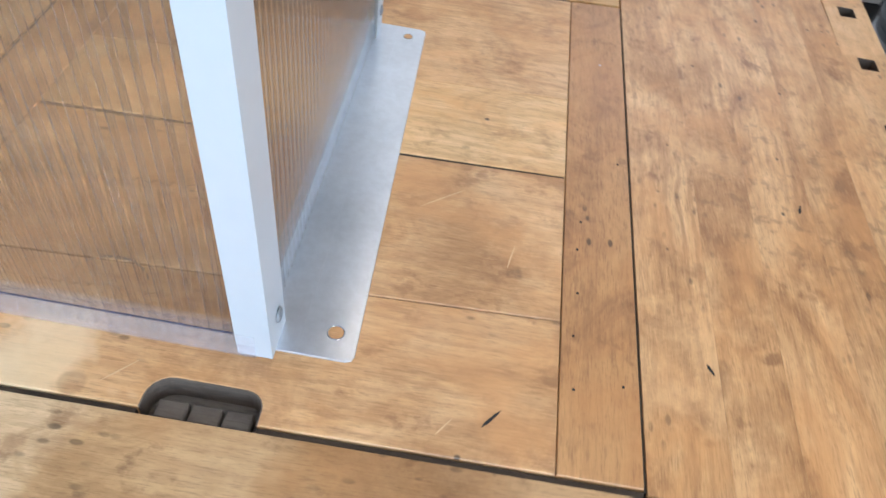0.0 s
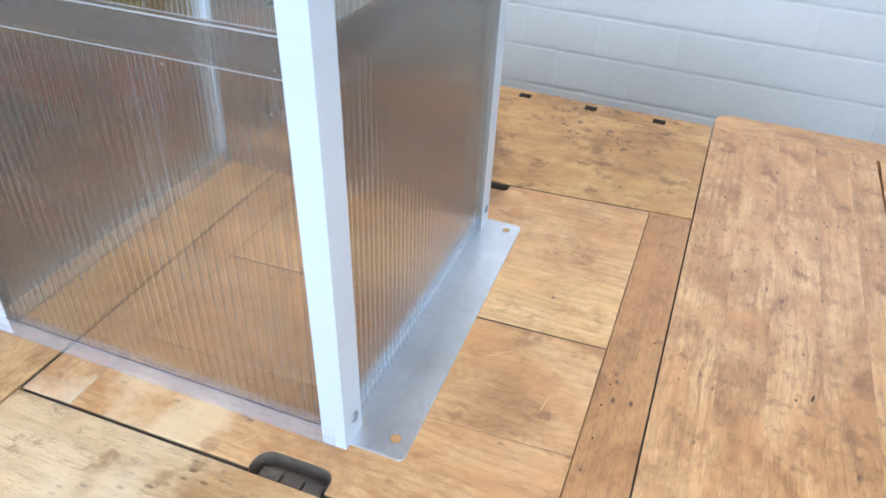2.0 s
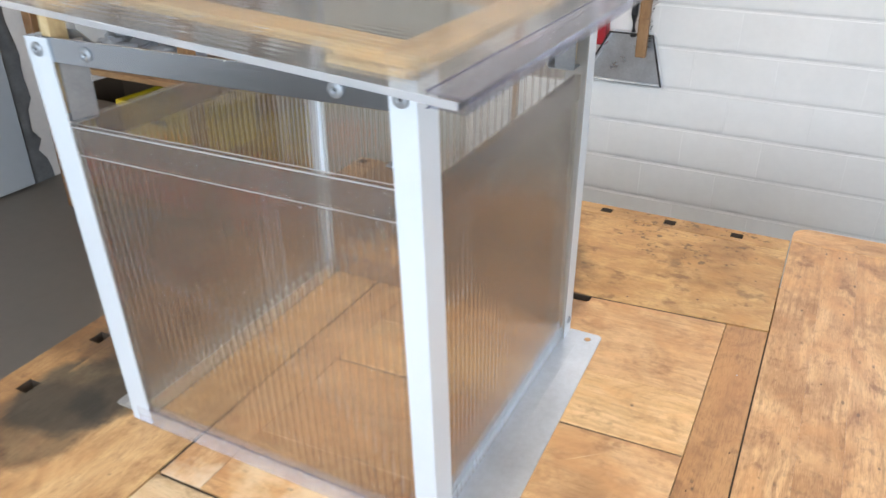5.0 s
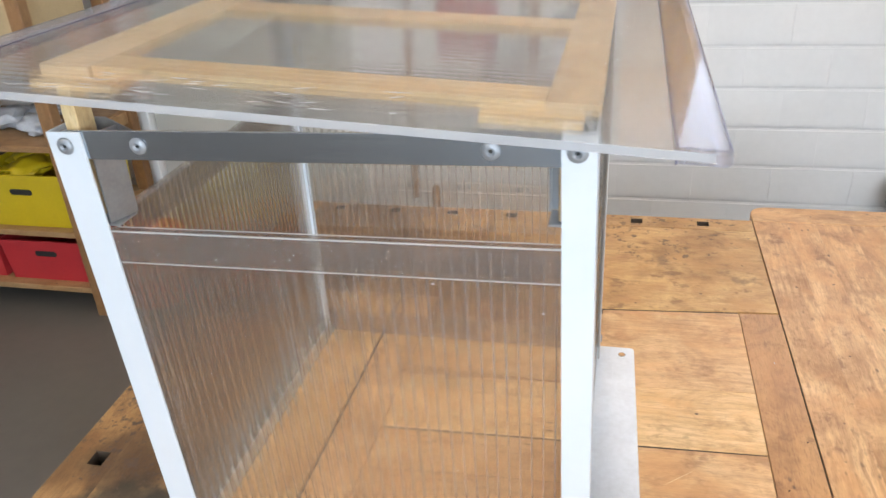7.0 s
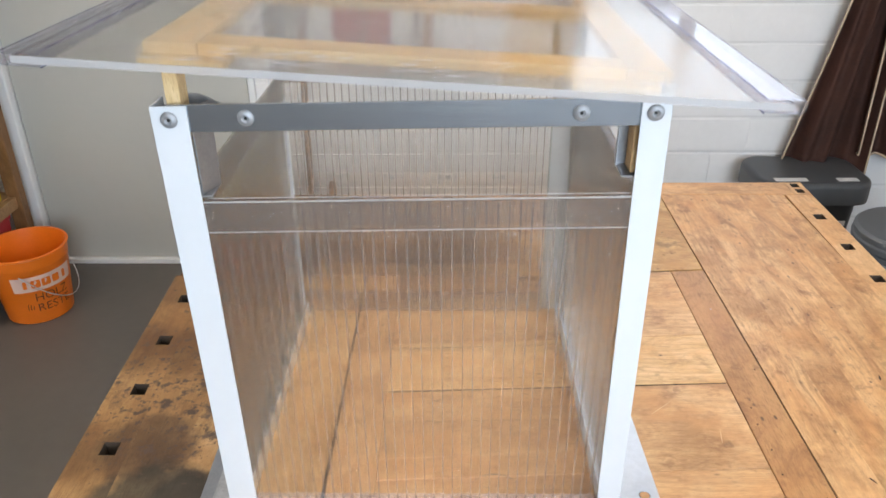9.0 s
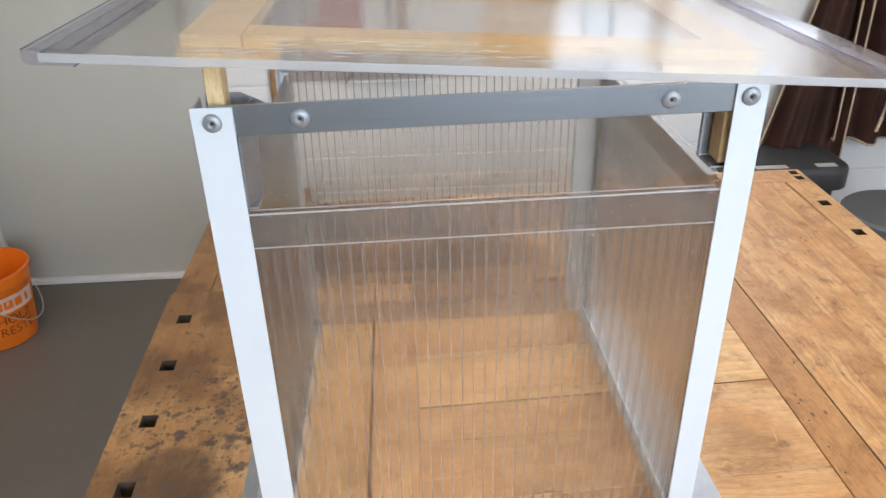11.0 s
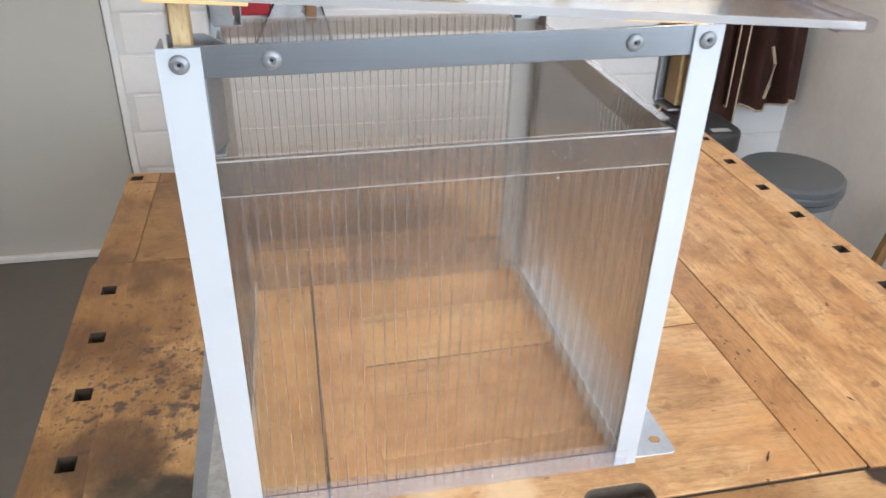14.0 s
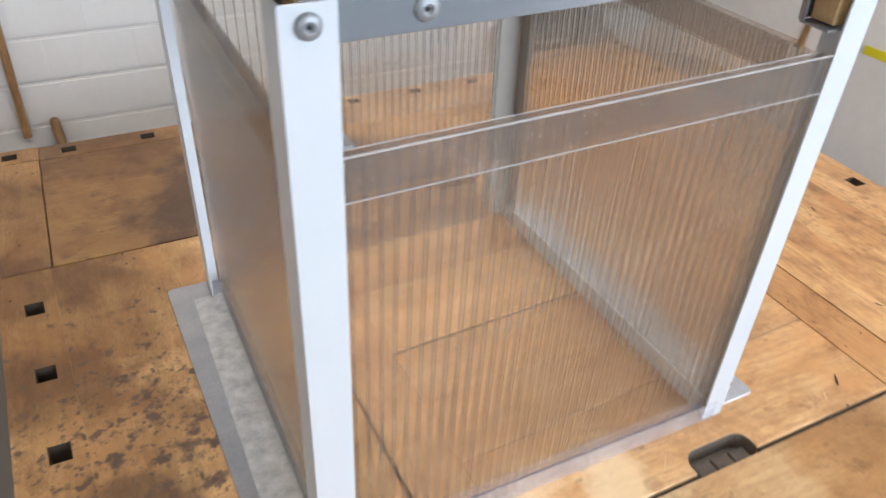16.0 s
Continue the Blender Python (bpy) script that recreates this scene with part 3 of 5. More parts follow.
def wall_with_openings(y0, y1, x0, x1, openings):
    """A wall along x with openings (x0, x1, z0, z1), sorted by x."""
    bm, x = bmesh.new(), x0
    for a, b, z0, z1 in openings:
        box(x, a, y0, y1, 0, CEIL, bm=bm)
        if z0 > 0:
            box(a, b, y0, y1, 0, z0, bm=bm)
        box(a, b, y0, y1, z1, CEIL, bm=bm)
        x = b
    box(x, x1, y0, y1, 0, CEIL, bm=bm)
    return bm


DOOR = (-1.775, -0.925, 0.0, 2.03)
HIGH = (0.03, 1.35, 1.55, 2.2)
# Unseen wall behind the camera, coloured grey so the cross bar reflects dark.
structure("wall_south", wall_with_openings(WALL_F - 0.15, WALL_F, WALL_L, WALL_R, [(-0.4, 1.5, 1.0, 2.5)]), M_SOUTH, "unseen wall with a wide window, greyed to darken reflections", "wall")
wall = structure("wall_north", wall_with_openings(WALL_Y + 0.006, WALL_Y + 0.2, WALL_L, WALL_R, [DOOR, HIGH]), M_JOINT, "white painted brick wall with shallow joints", "wall")


def window(name, x0, x1, z0, z1, y, bars):
    ob = thing(name, ((x0 + x1) / 2, y, z0), "white framed window letting in daylight", "window", kind="structure")
    w = 0.05
    bm = bmesh.new()
    for a in ((x0, x1, y - 0.03, y + 0.03, z0, z0 + w), (x0, x1, y - 0.03, y + 0.03, z1 - w, z1),
              (x0, x0 + w, y - 0.028, y + 0.028, z0 + w, z1 - w), (x1 - w, x1, y - 0.028, y + 0.028, z0 + w, z1 - w)):
        box(*a, bm=bm)
    for k in range(1, bars + 1):
        c = x0 + (x1 - x0) * k / (bars + 1)
        box(c - w / 2, c + w / 2, y - 0.026, y + 0.026, z0 + w, z1 - w, bm=bm)
    part("window_frame", bm, M_FRAME, ob)
    return ob


window("window_1", -0.4, 1.5, 1.0, 2.5, WALL_F - 0.08, 1)
sw = thing("window_3", (WALL_R + 0.1, -1.8, 1.0), "white framed side window letting in daylight", "window", kind="structure")
for a in ((SIDE[0], SIDE[1], SIDE[2], SIDE[2] + 0.05), (SIDE[0], SIDE[1], SIDE[3] - 0.05, SIDE[3]), (SIDE[0], SIDE[0] + 0.05, SIDE[2] + 0.051, SIDE[3] - 0.051), (SIDE[1] - 0.05, SIDE[1], SIDE[2] + 0.051, SIDE[3] - 0.051)):
    part("window_frame", box(WALL_R + 0.10, WALL_R + 0.14, *a), M_FRAME, sw)
window("window_2", *HIGH, WALL_Y + 0.15, 1)

mt, cn, cl, cp = nodes_of("yellow_curtain_cloth")
ct = cn.new("ShaderNodeBsdfTranslucent")
cn.remove(cp)
cl.new(ramp(cn, cl, noise_tex(cn, cl, mapped(cn, cl, (1, 1, 0.1)), 30), [(0.3, (0.50, 0.27, 0.04)), (0.7, (0.60, 0.34, 0.07))]), ct.inputs[0])
cl.new(ct.outputs[0], cn["Material Output"].inputs[0])
curtain = thing("curtain", (0.18, WALL_Y + 0.05, HIGH[2]), "yellow curtain drawn aside in the high window", "curtain")
bm = bmesh.new()
cols = [[bm.verts.new((HIGH[0] + 0.01 + 0.26 * k / 24, WALL_Y + 0.05 + 0.018 * math.sin(k * 1.3), z)) for k in range(25)] for z in (HIGH[2] + 0.002, HIGH[3] - 0.04)]
for k in range(24):
    bm.faces.new((cols[0][k], cols[0][k + 1], cols[1][k + 1], cols[1][k]))
part("cloth", bm, mt, curtain, smooth=60)
part("curtain_rail", tube([(HIGH[0] + 0.01, WALL_Y + 0.05, HIGH[3] - 0.03), (HIGH[1] - 0.01, WALL_Y + 0.05, HIGH[3] - 0.03)], 0.008, 8), M_FRAME, curtain)

# door in the back wall
door = thing("door_1", (-1.35, WALL_Y, 0), "closed pale grey-green lacquered door in a white frame", "door", kind="structure")
leaf = part("door_leaf", box(DOOR[0] + 0.004, DOOR[1] - 0.004, WALL_Y + 0.012, WALL_Y + 0.055, 0.006, 2.02, 0.002), M_DOOR, door)
for nm, a in (("door_frame", (DOOR[0] - 0.062, DOOR[0] - 0.001, WALL_Y - 0.022, WALL_Y + 0.05, 0, 2.09)), ("door_frame", (DOOR[1] + 0.001, DOOR[1] + 0.026, WALL_Y - 0.006, WALL_Y + 0.05, 0, 2.09)),
              ("door_frame", (DOOR[0] + 0.001, DOOR[1] - 0.001, WALL_Y - 0.010, WALL_Y + 0.05, 2.032, 2.09))):
    part(nm, box(*a, 0.004), M_FRAME, door, "white lacquered frame")
part("door_sill", box(DOOR[0] + 0.006, DOOR[1] - 0.006, WALL_Y - 0.012, WALL_Y + 0.011, 0.001, 0.022, 0.002), M_FRAME, door, "pale strip along the bottom of the door")
handle = part("handle", prism(rounded(-1.016, -0.984, 0.93, 1.09, 0.014), 0, 0.008, 0.002), M_BLACK, None, "black lever handle on a long plate")
for v in handle.data.vertices:
    v.co = (v.co.x, WALL_Y + 0.012 - v.co.z, v.co.y)
handle.parent, handle.matrix_parent_inverse = leaf, Matrix()
part("lever", tube([(-1.0, WALL_Y + 0.006, 1.043), (-1.0, WALL_Y - 0.035, 1.043), (-1.006, WALL_Y - 0.046, 1.043), (-1.02, WALL_Y - 0.05, 1.043), (-1.118, WALL_Y - 0.05, 1.041), (-1.128, WALL_Y - 0.048, 1.041)], 0.0095, 10), M_BLACK, handle, smooth=40)

# second door, in the west wall, with a rough dark grey band beside it
door2 = thing("door_2", (WALL_L, 1.2, 0), "closed pale blue-white door beside a rough dark grey band", "door", kind="structure")
part("door_leaf", box(WALL_L + 0.001, WALL_L + 0.030, 0.76, 1.597, 0.012, 2.04, 0.003), M_DOOR2, door2)
rnd = random.Random(17)
band = bmesh.new()
prev = None
for k in range(43):
    z = 0.001 + 2.07 * k / 42
    y0, y1 = 1.603 + rnd.uniform(0, 0.006), 1.675 + rnd.uniform(-0.012, 0.028) + (0.03 if k < 3 else 0)
    row = [band.verts.new(v) for v in ((WALL_L - 0.002, y0, z), (WALL_L + 0.008 + rnd.uniform(0, 0.004), y0 + 0.004, z), (WALL_L + 0.006 + rnd.uniform(0, 0.004), (y0 + y1) / 2, z), (WALL_L + 0.004, y1 - 0.004, z), (WALL_L - 0.002, y1, z))]
    if prev:
        for a in range(4):
            band.faces.new((prev[a], prev[a + 1], row[a + 1], row[a]))
    prev = row
part("mortar_joint", band, M_GREYBAND, door2, "rough dark grey band", smooth=50)

# skirting edge beside the door
structure("baseboard", box(DOOR[1] + 0.03, WALL_R - 0.002, WALL_Y - 0.01, WALL_Y - 0.001, 0.0, 0.05, 0.002), M_FRAME, "low pale skirting strip", "skirting")

# ---- lamps under the ceiling ----


def strip_light(at, length):
    ob = thing("ceiling_light", at, "long white fluorescent ceiling light", "lamp", "ceiling lights")
    x, y, z = at
    part("housing", box(x - 0.06, x + 0.06, y - length / 2, y + length / 2, z, z + 0.05, 0.006), M_LAMP, ob)
    m, n, l, p = nodes_of("lamp_tube")
    p.inputs["Emission Color"].default_value, p.inputs["Emission Strength"].default_value = (1.0, 0.88, 0.72, 1), 19.0
    p.inputs["Base Color"].default_value = (0.9, 0.9, 0.88, 1)
    part("tube", box(x - 0.045, x + 0.045, y - length / 2 + 0.02, y + length / 2 - 0.02, z - 0.03, z - 0.001, 0.012), m, ob)
    return ob


lamp = strip_light((-2.1, 0.2, CEIL - 0.05), 1.5)
for lx, ly in ((-0.15, 0.95), (-2.1, -2.0), (0.80, -1.1)):
    copy_thing(lamp, Matrix.Translation((lx, ly, CEIL - 0.05)))

# ---- the bench ----
bench = thing("workbench", (0, 0.25, 0), "worn beech workbench with four vice planks and square dog holes", "workbench")
T = 0.06
DOG = 0.0110


def hole_strip(lo, hi, outer, inner, holes, along, half=0.0125, bend=None, mid=None):
    """A plank's edge strip, one solid with square holes right through it."""
    c = (outer + inner) / 2 if mid is None else mid
    across = sorted((outer, inner, c - half, c + half))
    cuts = [lo] + [e for h in sorted(holes) for e in (h - half * 1.15, h + half * 1.15)] + [hi]
    bm, made = bmesh.new(), {}

    def corner(i, j, z):
        if (i, j, z) not in made:
            a, b = cuts[i], across[j]
            made[i, j, z] = bm.verts.new((b, a, z) if along == "y" else (a, b, z))
        return made[i, j, z]
    nx, ny = len(cuts) - 1, len(across) - 1
    solid = lambda i, j: 0 <= i < nx and 0 <= j < ny and not (j == 1 and i % 2 == 1)
    z0, z1 = BENCH - T, BENCH
    for i in range(nx):
        for j in range(ny):
            if not solid(i, j):
                continue
            for z in (z0, z1):
                bm.faces.new([corner(*q, z) for q in ((i, j), (i + 1, j), (i + 1, j + 1), (i, j + 1))])
            for (di, dj), (p, q) in (((-1, 0), ((i, j), (i, j + 1))), ((1, 0), ((i + 1, j), (i + 1, j + 1))), ((0, -1), ((i, j), (i + 1, j))), ((0, 1), ((i, j + 1), (i + 1, j + 1)))):
                if not solid(i + di, j + dj):
                    f = bm.faces.new((corner(*p, z0), corner(*q, z0), corner(*q, z1), corner(*p, z1)))
                    f.material_index = 1 if 0 <= i + di < nx and 0 <= j + dj < ny else 0
    if bend:
        for v in bm.verts:
            v.co.x, v.co.y = bend(v.co.x, v.co.y)
    return bm


def bent(bm, bend):
    for v in bm.verts:
        v.co.x, v.co.y = bend(v.co.x, v.co.y)
    return bm


# right vice plank: rounded at its inner far corner, closed by an end strip
R_BEND = lambda x, y: (x + (0.018 * (y - 0.6) if x > 0.45 else 0), y)
R_IN, R_OUT, R_SEAM = 0.2745, 0.611, 0.552
STAVES = (R_IN, 0.337, 0.391, 0.452, 0.506, R_SEAM - 0.0002)
for a, b in zip(STAVES, STAVES[1:]):
    part("stave", prism([(a, -0.054), (b - 0.00015, -0.054), (b - 0.00015, 0.946), (a, 0.946)], BENCH - T, BENCH + 0.0004), M_STAVE, bench)
part("dog_strip", hole_strip(-0.054, 0.946, R_OUT, R_SEAM, [0.044, 0.175, 0.306, 0.428, 0.566, 0.692, 0.830], "y", DOG, R_BEND), M_BEECH_Y, bench, "edge strip with square dog holes")
part("end_strip", bent(prism(arc(R_IN + 0.034, 1.018 - 0.034, 0.034, 90, 180, 6) + [(R_IN, 0.9475), (0.572, 0.9475), (0.572, 1.018)], BENCH - T, BENCH + 0.001, 0.003, seg=2), R_BEND), M_BEECH_X, bench)
part("end_strip", bent(hole_strip(0.9475, 1.018, R_OUT, 0.5725, [0.968, 1.0], "y", 0.009), R_BEND), M_BEECH_Y, bench, "end block with square dog holes")

# back vice plank
BACKLINE = lambda x: 0.578 + (0.082 * x if x > 0 else 0.0)
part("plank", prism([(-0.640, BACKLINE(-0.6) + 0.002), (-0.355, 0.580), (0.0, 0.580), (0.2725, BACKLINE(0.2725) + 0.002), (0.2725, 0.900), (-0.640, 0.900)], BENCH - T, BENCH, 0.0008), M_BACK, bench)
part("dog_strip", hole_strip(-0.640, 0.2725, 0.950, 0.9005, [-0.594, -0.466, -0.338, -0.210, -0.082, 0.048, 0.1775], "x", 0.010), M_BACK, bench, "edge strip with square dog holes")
part("end_strip", prism([(-0.704, 0.580), (-0.6415, 0.580), (-0.6415, 0.905), (-0.704, 0.905)], BENCH - T, BENCH, 0.002), M_LEFT, bench)
part("end_strip", hole_strip(-0.704, -0.6415, 0.954, 0.9055, [-0.685], "x", 0.010), M_LEFT, bench, "end block with a square dog hole")

# left vice plank, standing slightly askew
L_BEND = lambda x, y: (x - (0.030 if x < -0.70 else 0.045) * (y - 0.577) * min(1, max(0, (-0.357 - x) / 0.30)), y)
part("plank", bent(prism([(-0.6433, -0.45), (-0.357, -0.45), (-0.357, 0.5765), (-0.6433, 0.5765)], BENCH - T, BENCH), L_BEND), M_LEFT, bench, "plank with dark burnt stains and a grey smudge")
part("dog_strip", bent(hole_strip(-0.45, 0.5765, -0.709, -0.6435, [-0.413, -0.281, -0.15, -0.019, 0.113, 0.2385, 0.3655, 0.494], "y", DOG, None, -0.6705), L_BEND), M_LEFT, bench, "edge strip with square dog holes")

# front vice plank
part("plank", prism([(-0.3545, -0.395), (0.611, -0.395), (0.611, -0.057), (0.2755, -0.057), (0.268, -0.057), (-0.3545, -0.0625)], BENCH - T, BENCH, 0.0008), M_FRONT, bench, "plank with fine brown grain and a dark stained corner")
part("dog_strip", hole_strip(-0.3545, 0.611, -0.45, -0.3965, [-0.28 + 0.13 * k for k in range(7)], "x", DOG), M_FRONT, bench, "edge strip with square dog holes")

# middle field: boards between two lengthwise strips
J1, J2, J3 = (lambda x: 0.075 + 0.05 * (x - 0.06)), (lambda x: 0.251 + 0.045 * (x - 0.054)), (lambda x: 0.375 + 0.06 * (x - 0.06))
J2_GAP = lambda x: 0.0020 - 0.0028 * x
FRONTLINE = lambda x: -0.0535 + 0.012 * x
XL, XR = -0.2905, 0.2105
SLOT0, SLOT1 = -0.078, 0.004
notch = [(SLOT0, FRONTLINE(SLOT0))] + arc(SLOT0 + 0.018, -0.046, 0.018, 180, 90, 5) + arc(SLOT1 - 0.014, -0.042, 0.014, 90, 0, 5) + [(SLOT1, FRONTLINE(SLOT1))]
part("board", prism([(XL, FRONTLINE(XL))] + notch + [(XR, FRONTLINE(XR)), (XR, J1(XR) - 0.0006), (XL, J1(XL) - 0.0006)], BENCH - 0.03, BENCH, 0.0006), M_BEECH_X, bench)
part("board", prism([(XL, J1(XL) + 0.0006), (XR, J1(XR) + 0.0006), (XR, J2(XR) - J2_GAP(XR)), (XL, J2(XL) - J2_GAP(XL))], BENCH - 0.03, BENCH, 0.0008), M_BEECH_X, bench)
part("board", prism([(XL, J2(XL) + J2_GAP(XL)), (XR, J2(XR) + J2_GAP(XR)), (XR, J3(XR) - 0.0005), (XL, J3(XL) - 0.0005)], BENCH - 0.03, BENCH, 0.0006), M_PALE, bench)
back_notch = [(-0.006, 0.5755), (-0.006, 0.562), (-0.012, 0.556), (-0.072, 0.556), (-0.078, 0.562), (-0.078, 0.5755)]
part("board", prism([(XL, J3(XL) + 0.0005), (XR, J3(XR) + 0.0005), (XR, BACKLINE(XR) - 0.003), (0.0, 0.5755)] + back_notch + [(XL, 0.5755)], BENCH - 0.03, BENCH, 0.0006), M_BEECH_X, bench)
part("side_strip", prism([(XR + 0.0008, FRONTLINE(XR)), (0.2722, FRONTLINE(0.27)), (0.2722, BACKLINE(0.27) - 0.003), (XR + 0.0008, BACKLINE(XR) - 0.003)], BENCH - 0.03, BENCH + 0.0004, 0.0006), M_STRIP, bench, "darker brown strip with nail holes")
part("side_strip", prism([(-0.3525, FRONTLINE(-0.35) - 0.001), (XL - 0.0006, FRONTLINE(XL)), (XL - 0.0006, 0.5755), (-0.3525, 0.5755)], BENCH - 0.03, BENCH, 0.0008), M_BEECH_Y, bench)
# black underlay, so that the gaps above it look deep and unlit
part("underlay", box(-0.35, 0.27, -0.05, 0.57, BENCH - 0.055, BENCH - 0.031), M_HOLE, bench, "black underlay added to keep the gaps dark")
# dark strips set into the open gaps, for the shade and grime in them
for nm, run, half in (("back_joint", lambda x: BACKLINE(x) - 0.0005 if x > 0 else 0.5777, lambda x: 0.0021), ("board_joint", J2, lambda x: J2_GAP(x) - 0.0002)):
    xs = [XL + 0.001 + (XR - XL - 0.002) * k / 6 for k in range(7)]
    part(nm, prism([(x, run(x) - half(x)) for x in xs] + [(x, run(x) + half(x)) for x in reversed(xs)], BENCH - 0.012, BENCH - 0.0012), M_BORE, bench, "dark strip for the shade and grime in the joint")
EDGE_F = lambda x: -0.0625 + 0.00884 * (x + 0.3545)
for x0, x1 in ((XL - 0.06, SLOT0 - 0.0005), (SLOT1 + 0.0005, 0.2722)):
    part("front_joint", prism([(x0, EDGE_F(x0) + 0.0003), (x1, EDGE_F(x1) + 0.0003), (x1, FRONTLINE(x1) - 0.0012), (x0, FRONTLINE(x0) - 0.0012)], BENCH - 0.014, BENCH - 0.0020), M_BORE, bench, "dark strip for the shade and grime in the joint")
part("side_joint", box(-0.3567, -0.3528, -0.056, 0.575, BENCH - 0.014, BENCH - 0.0020), M_BORE, bench, "dark strip for the shade and grime in the joint")
part("side_joint", box(0.2724, 0.2743, -0.052, 0.598, BENCH - 0.014, BENCH - 0.0015), M_BORE, bench, "dark strip for the shade and grime in the joint")
# hand slots with dark sides and small wooden blocks inside
slot = part("hand_slot", prism([(x, y + 0.002) for x, y in notch][1:-1] + [(SLOT1 - 0.002, -0.056), (SLOT0 + 0.002, -0.056)], BENCH - 0.029, BENCH - 0.022, 0.001), M_SLOT, bench, "dark oval hand slot beside the plank joint")
for a, b in ((-0.070, -0.048), (-0.046, -0.024), (-0.022, -0.002)):
    part("block", box(a, b, -0.055, -0.040, BENCH - 0.021, BENCH - 0.010, 0.001), M_SLOT, slot)
# hole walls coloured dark, for depth shade and dirt together
for ob in bench.children:
    if ob.name.startswith(("dog_strip", "end_strip")):
        ob.data.materials.append(M_BORE)
walls = bmesh.new()
mid_x = (SLOT0 + SLOT1) / 2
rows = []
for x, y in notch:
    out = Vector((x - mid_x, y + 0.056)).normalized() * 0.0016
    x, y = x - out.x * 0.5, y - out.y * 0.5
    rows.append([walls.verts.new(v) for v in ((x, y, BENCH - 0.028), (x, y, BENCH - 0.0004), (x + out.x, y + out.y, BENCH - 0.0004), (x + out.x, y + out.y, BENCH - 0.028))])
for p, q in zip(rows, rows[1:]):
    for k in range(4):
        walls.faces.new((p[k], p[(k + 1) % 4], q[(k + 1) % 4], q[k]))
walls.faces.new(rows[0]), walls.faces.new(rows[-1][::-1])
part("slot_wall", walls, M_SLOT, slot)
# base of the bench
for lx, ly in ((-0.60, -0.34), (0.50, -0.34), (-0.60, 0.84), (0.50, 0.84)):
    part("leg", box(lx - 0.045, lx + 0.045, ly - 0.045, ly + 0.045, 0, BENCH - T - 0.09, 0.004), M_STRIP, bench)
for a in ((-0.62, 0.52, -0.37, -0.31), (-0.62, 0.52, 0.81, 0.87)):
    part("apron_board", box(*a, BENCH - T - 0.09, BENCH - T - 0.0005, 0.003), M_STRIP, bench)
for a in ((-0.63, -0.57, -0.31, 0.81), (0.47, 0.53, -0.31, 0.81)):
    part("apron_board", box(*a, BENCH - T - 0.089, BENCH - T - 0.001, 0.003), M_STRIP, bench)
    part("stretcher", box(a[0] + 0.01, a[1] - 0.01, -0.30, 0.80, 0.15, 0.22, 0.003), M_STRIP, bench)
# nail heads and marks in the brown strip
for k, (nx, ny) in enumerate(((0.222, 0.02), (0.221, 0.07), (0.224, 0.115), (0.223, 0.165), (0.226, 0.20), (0.262, 0.29), (0.246, 0.46), (0.26, 0.03))):
    part("nail", cyl((nx, ny, BENCH + 0.0004), (0, 0, 1), 0.0012, 0.0010, 0.0006, 8), M_HOLE if k != 6 else M_STICKER, bench)

for gx, gy, ln, ang, mt in ((0.163, -0.017, 0.022, 52, M_HOLE), (0.166, 0.142, 0.030, 80, M_SCRATCH), (0.10, 0.20, 0.05, 40, M_SCRATCH), (0.33, 0.06, 0.012, -60, M_HOLE), (0.44, 0.27, 0.014, 75, M_HOLE), (0.13, -0.03, 0.02, 55, M_SCRATCH), (-0.10, -0.03, 0.03, 48, M_SCRATCH)):
    w = 0.0013 if mt is M_HOLE else 0.0006
    bm = prism([(-ln / 2, 0), (-ln / 5, -w), (ln / 3, -w * 0.6), (ln / 2, 0), (ln / 4, w * 0.7), (-ln / 4, w)], 0, 0.0002)
    part("gouge" if mt is M_HOLE else "scratch", turned(bm, Matrix.Translation((gx, gy, BENCH + 0.0007)) @ pose(0, 0, 0, 0, 0, ang)), mt, bench)

# dark broken ring left by a wet foot
for a0, a1, w in ((28, 40, 0.0014), (46, 70, 0.0022), (74, 98, 0.0028), (101, 118, 0.0024), (122, 136, 0.0016), (141, 149, 0.0010)):
    ring = arc(-0.142, 0.036, 0.034, a0, a1, 5) + arc(-0.142, 0.036, 0.034 - w, a1, a0, 5)
    part("ring_stain", prism(ring, BENCH + 0.0002, BENCH + 0.0004), M_SLOT, bench)

# ---- the clear box on the bench ----
hutch = thing("greenhouse_box", (-0.23, 0.23, BENCH), "clear twin-wall plastic box with white metal posts on the bench", "box")
X0, X1, Y0, Y1 = -0.4567, 0.0, 0.0, 0.462
TOP = 1.268
LEAN_F = lambda z: -0.043 * (z - BENCH)          # the front stands a little forward at its top


def lean(bm, rate=-0.043, side=0.0):
    for v in bm.verts:
        h = v.co.z - BENCH
        v.co.x, v.co.y = v.co.x + side * h, v.co.y + rate * h
    return bm


RISE = lambda x: 0.0140 * (x + 0.4405)          # the box stands a little higher towards the right


def raised(bm):
    for v in bm.verts:
        v.co.z += RISE(v.co.x)
    return bm


def post(sx, sy, cx, cy, top, w=0.0312, d=0.031):
    """An angle section; sx, sy: the way its legs run from the corner, w and d: their widths."""
    t = 0.0018
    pts = [(0, 0), (sx * w, 0), (sx * w, sy * t), (sx * t, sy * t), (sx * t, sy * d), (0, sy * d)]
    bm = prism([(cx + a, cy + b) for a, b in pts], BENCH + 0.0012, top, 0.0004)
    return bm


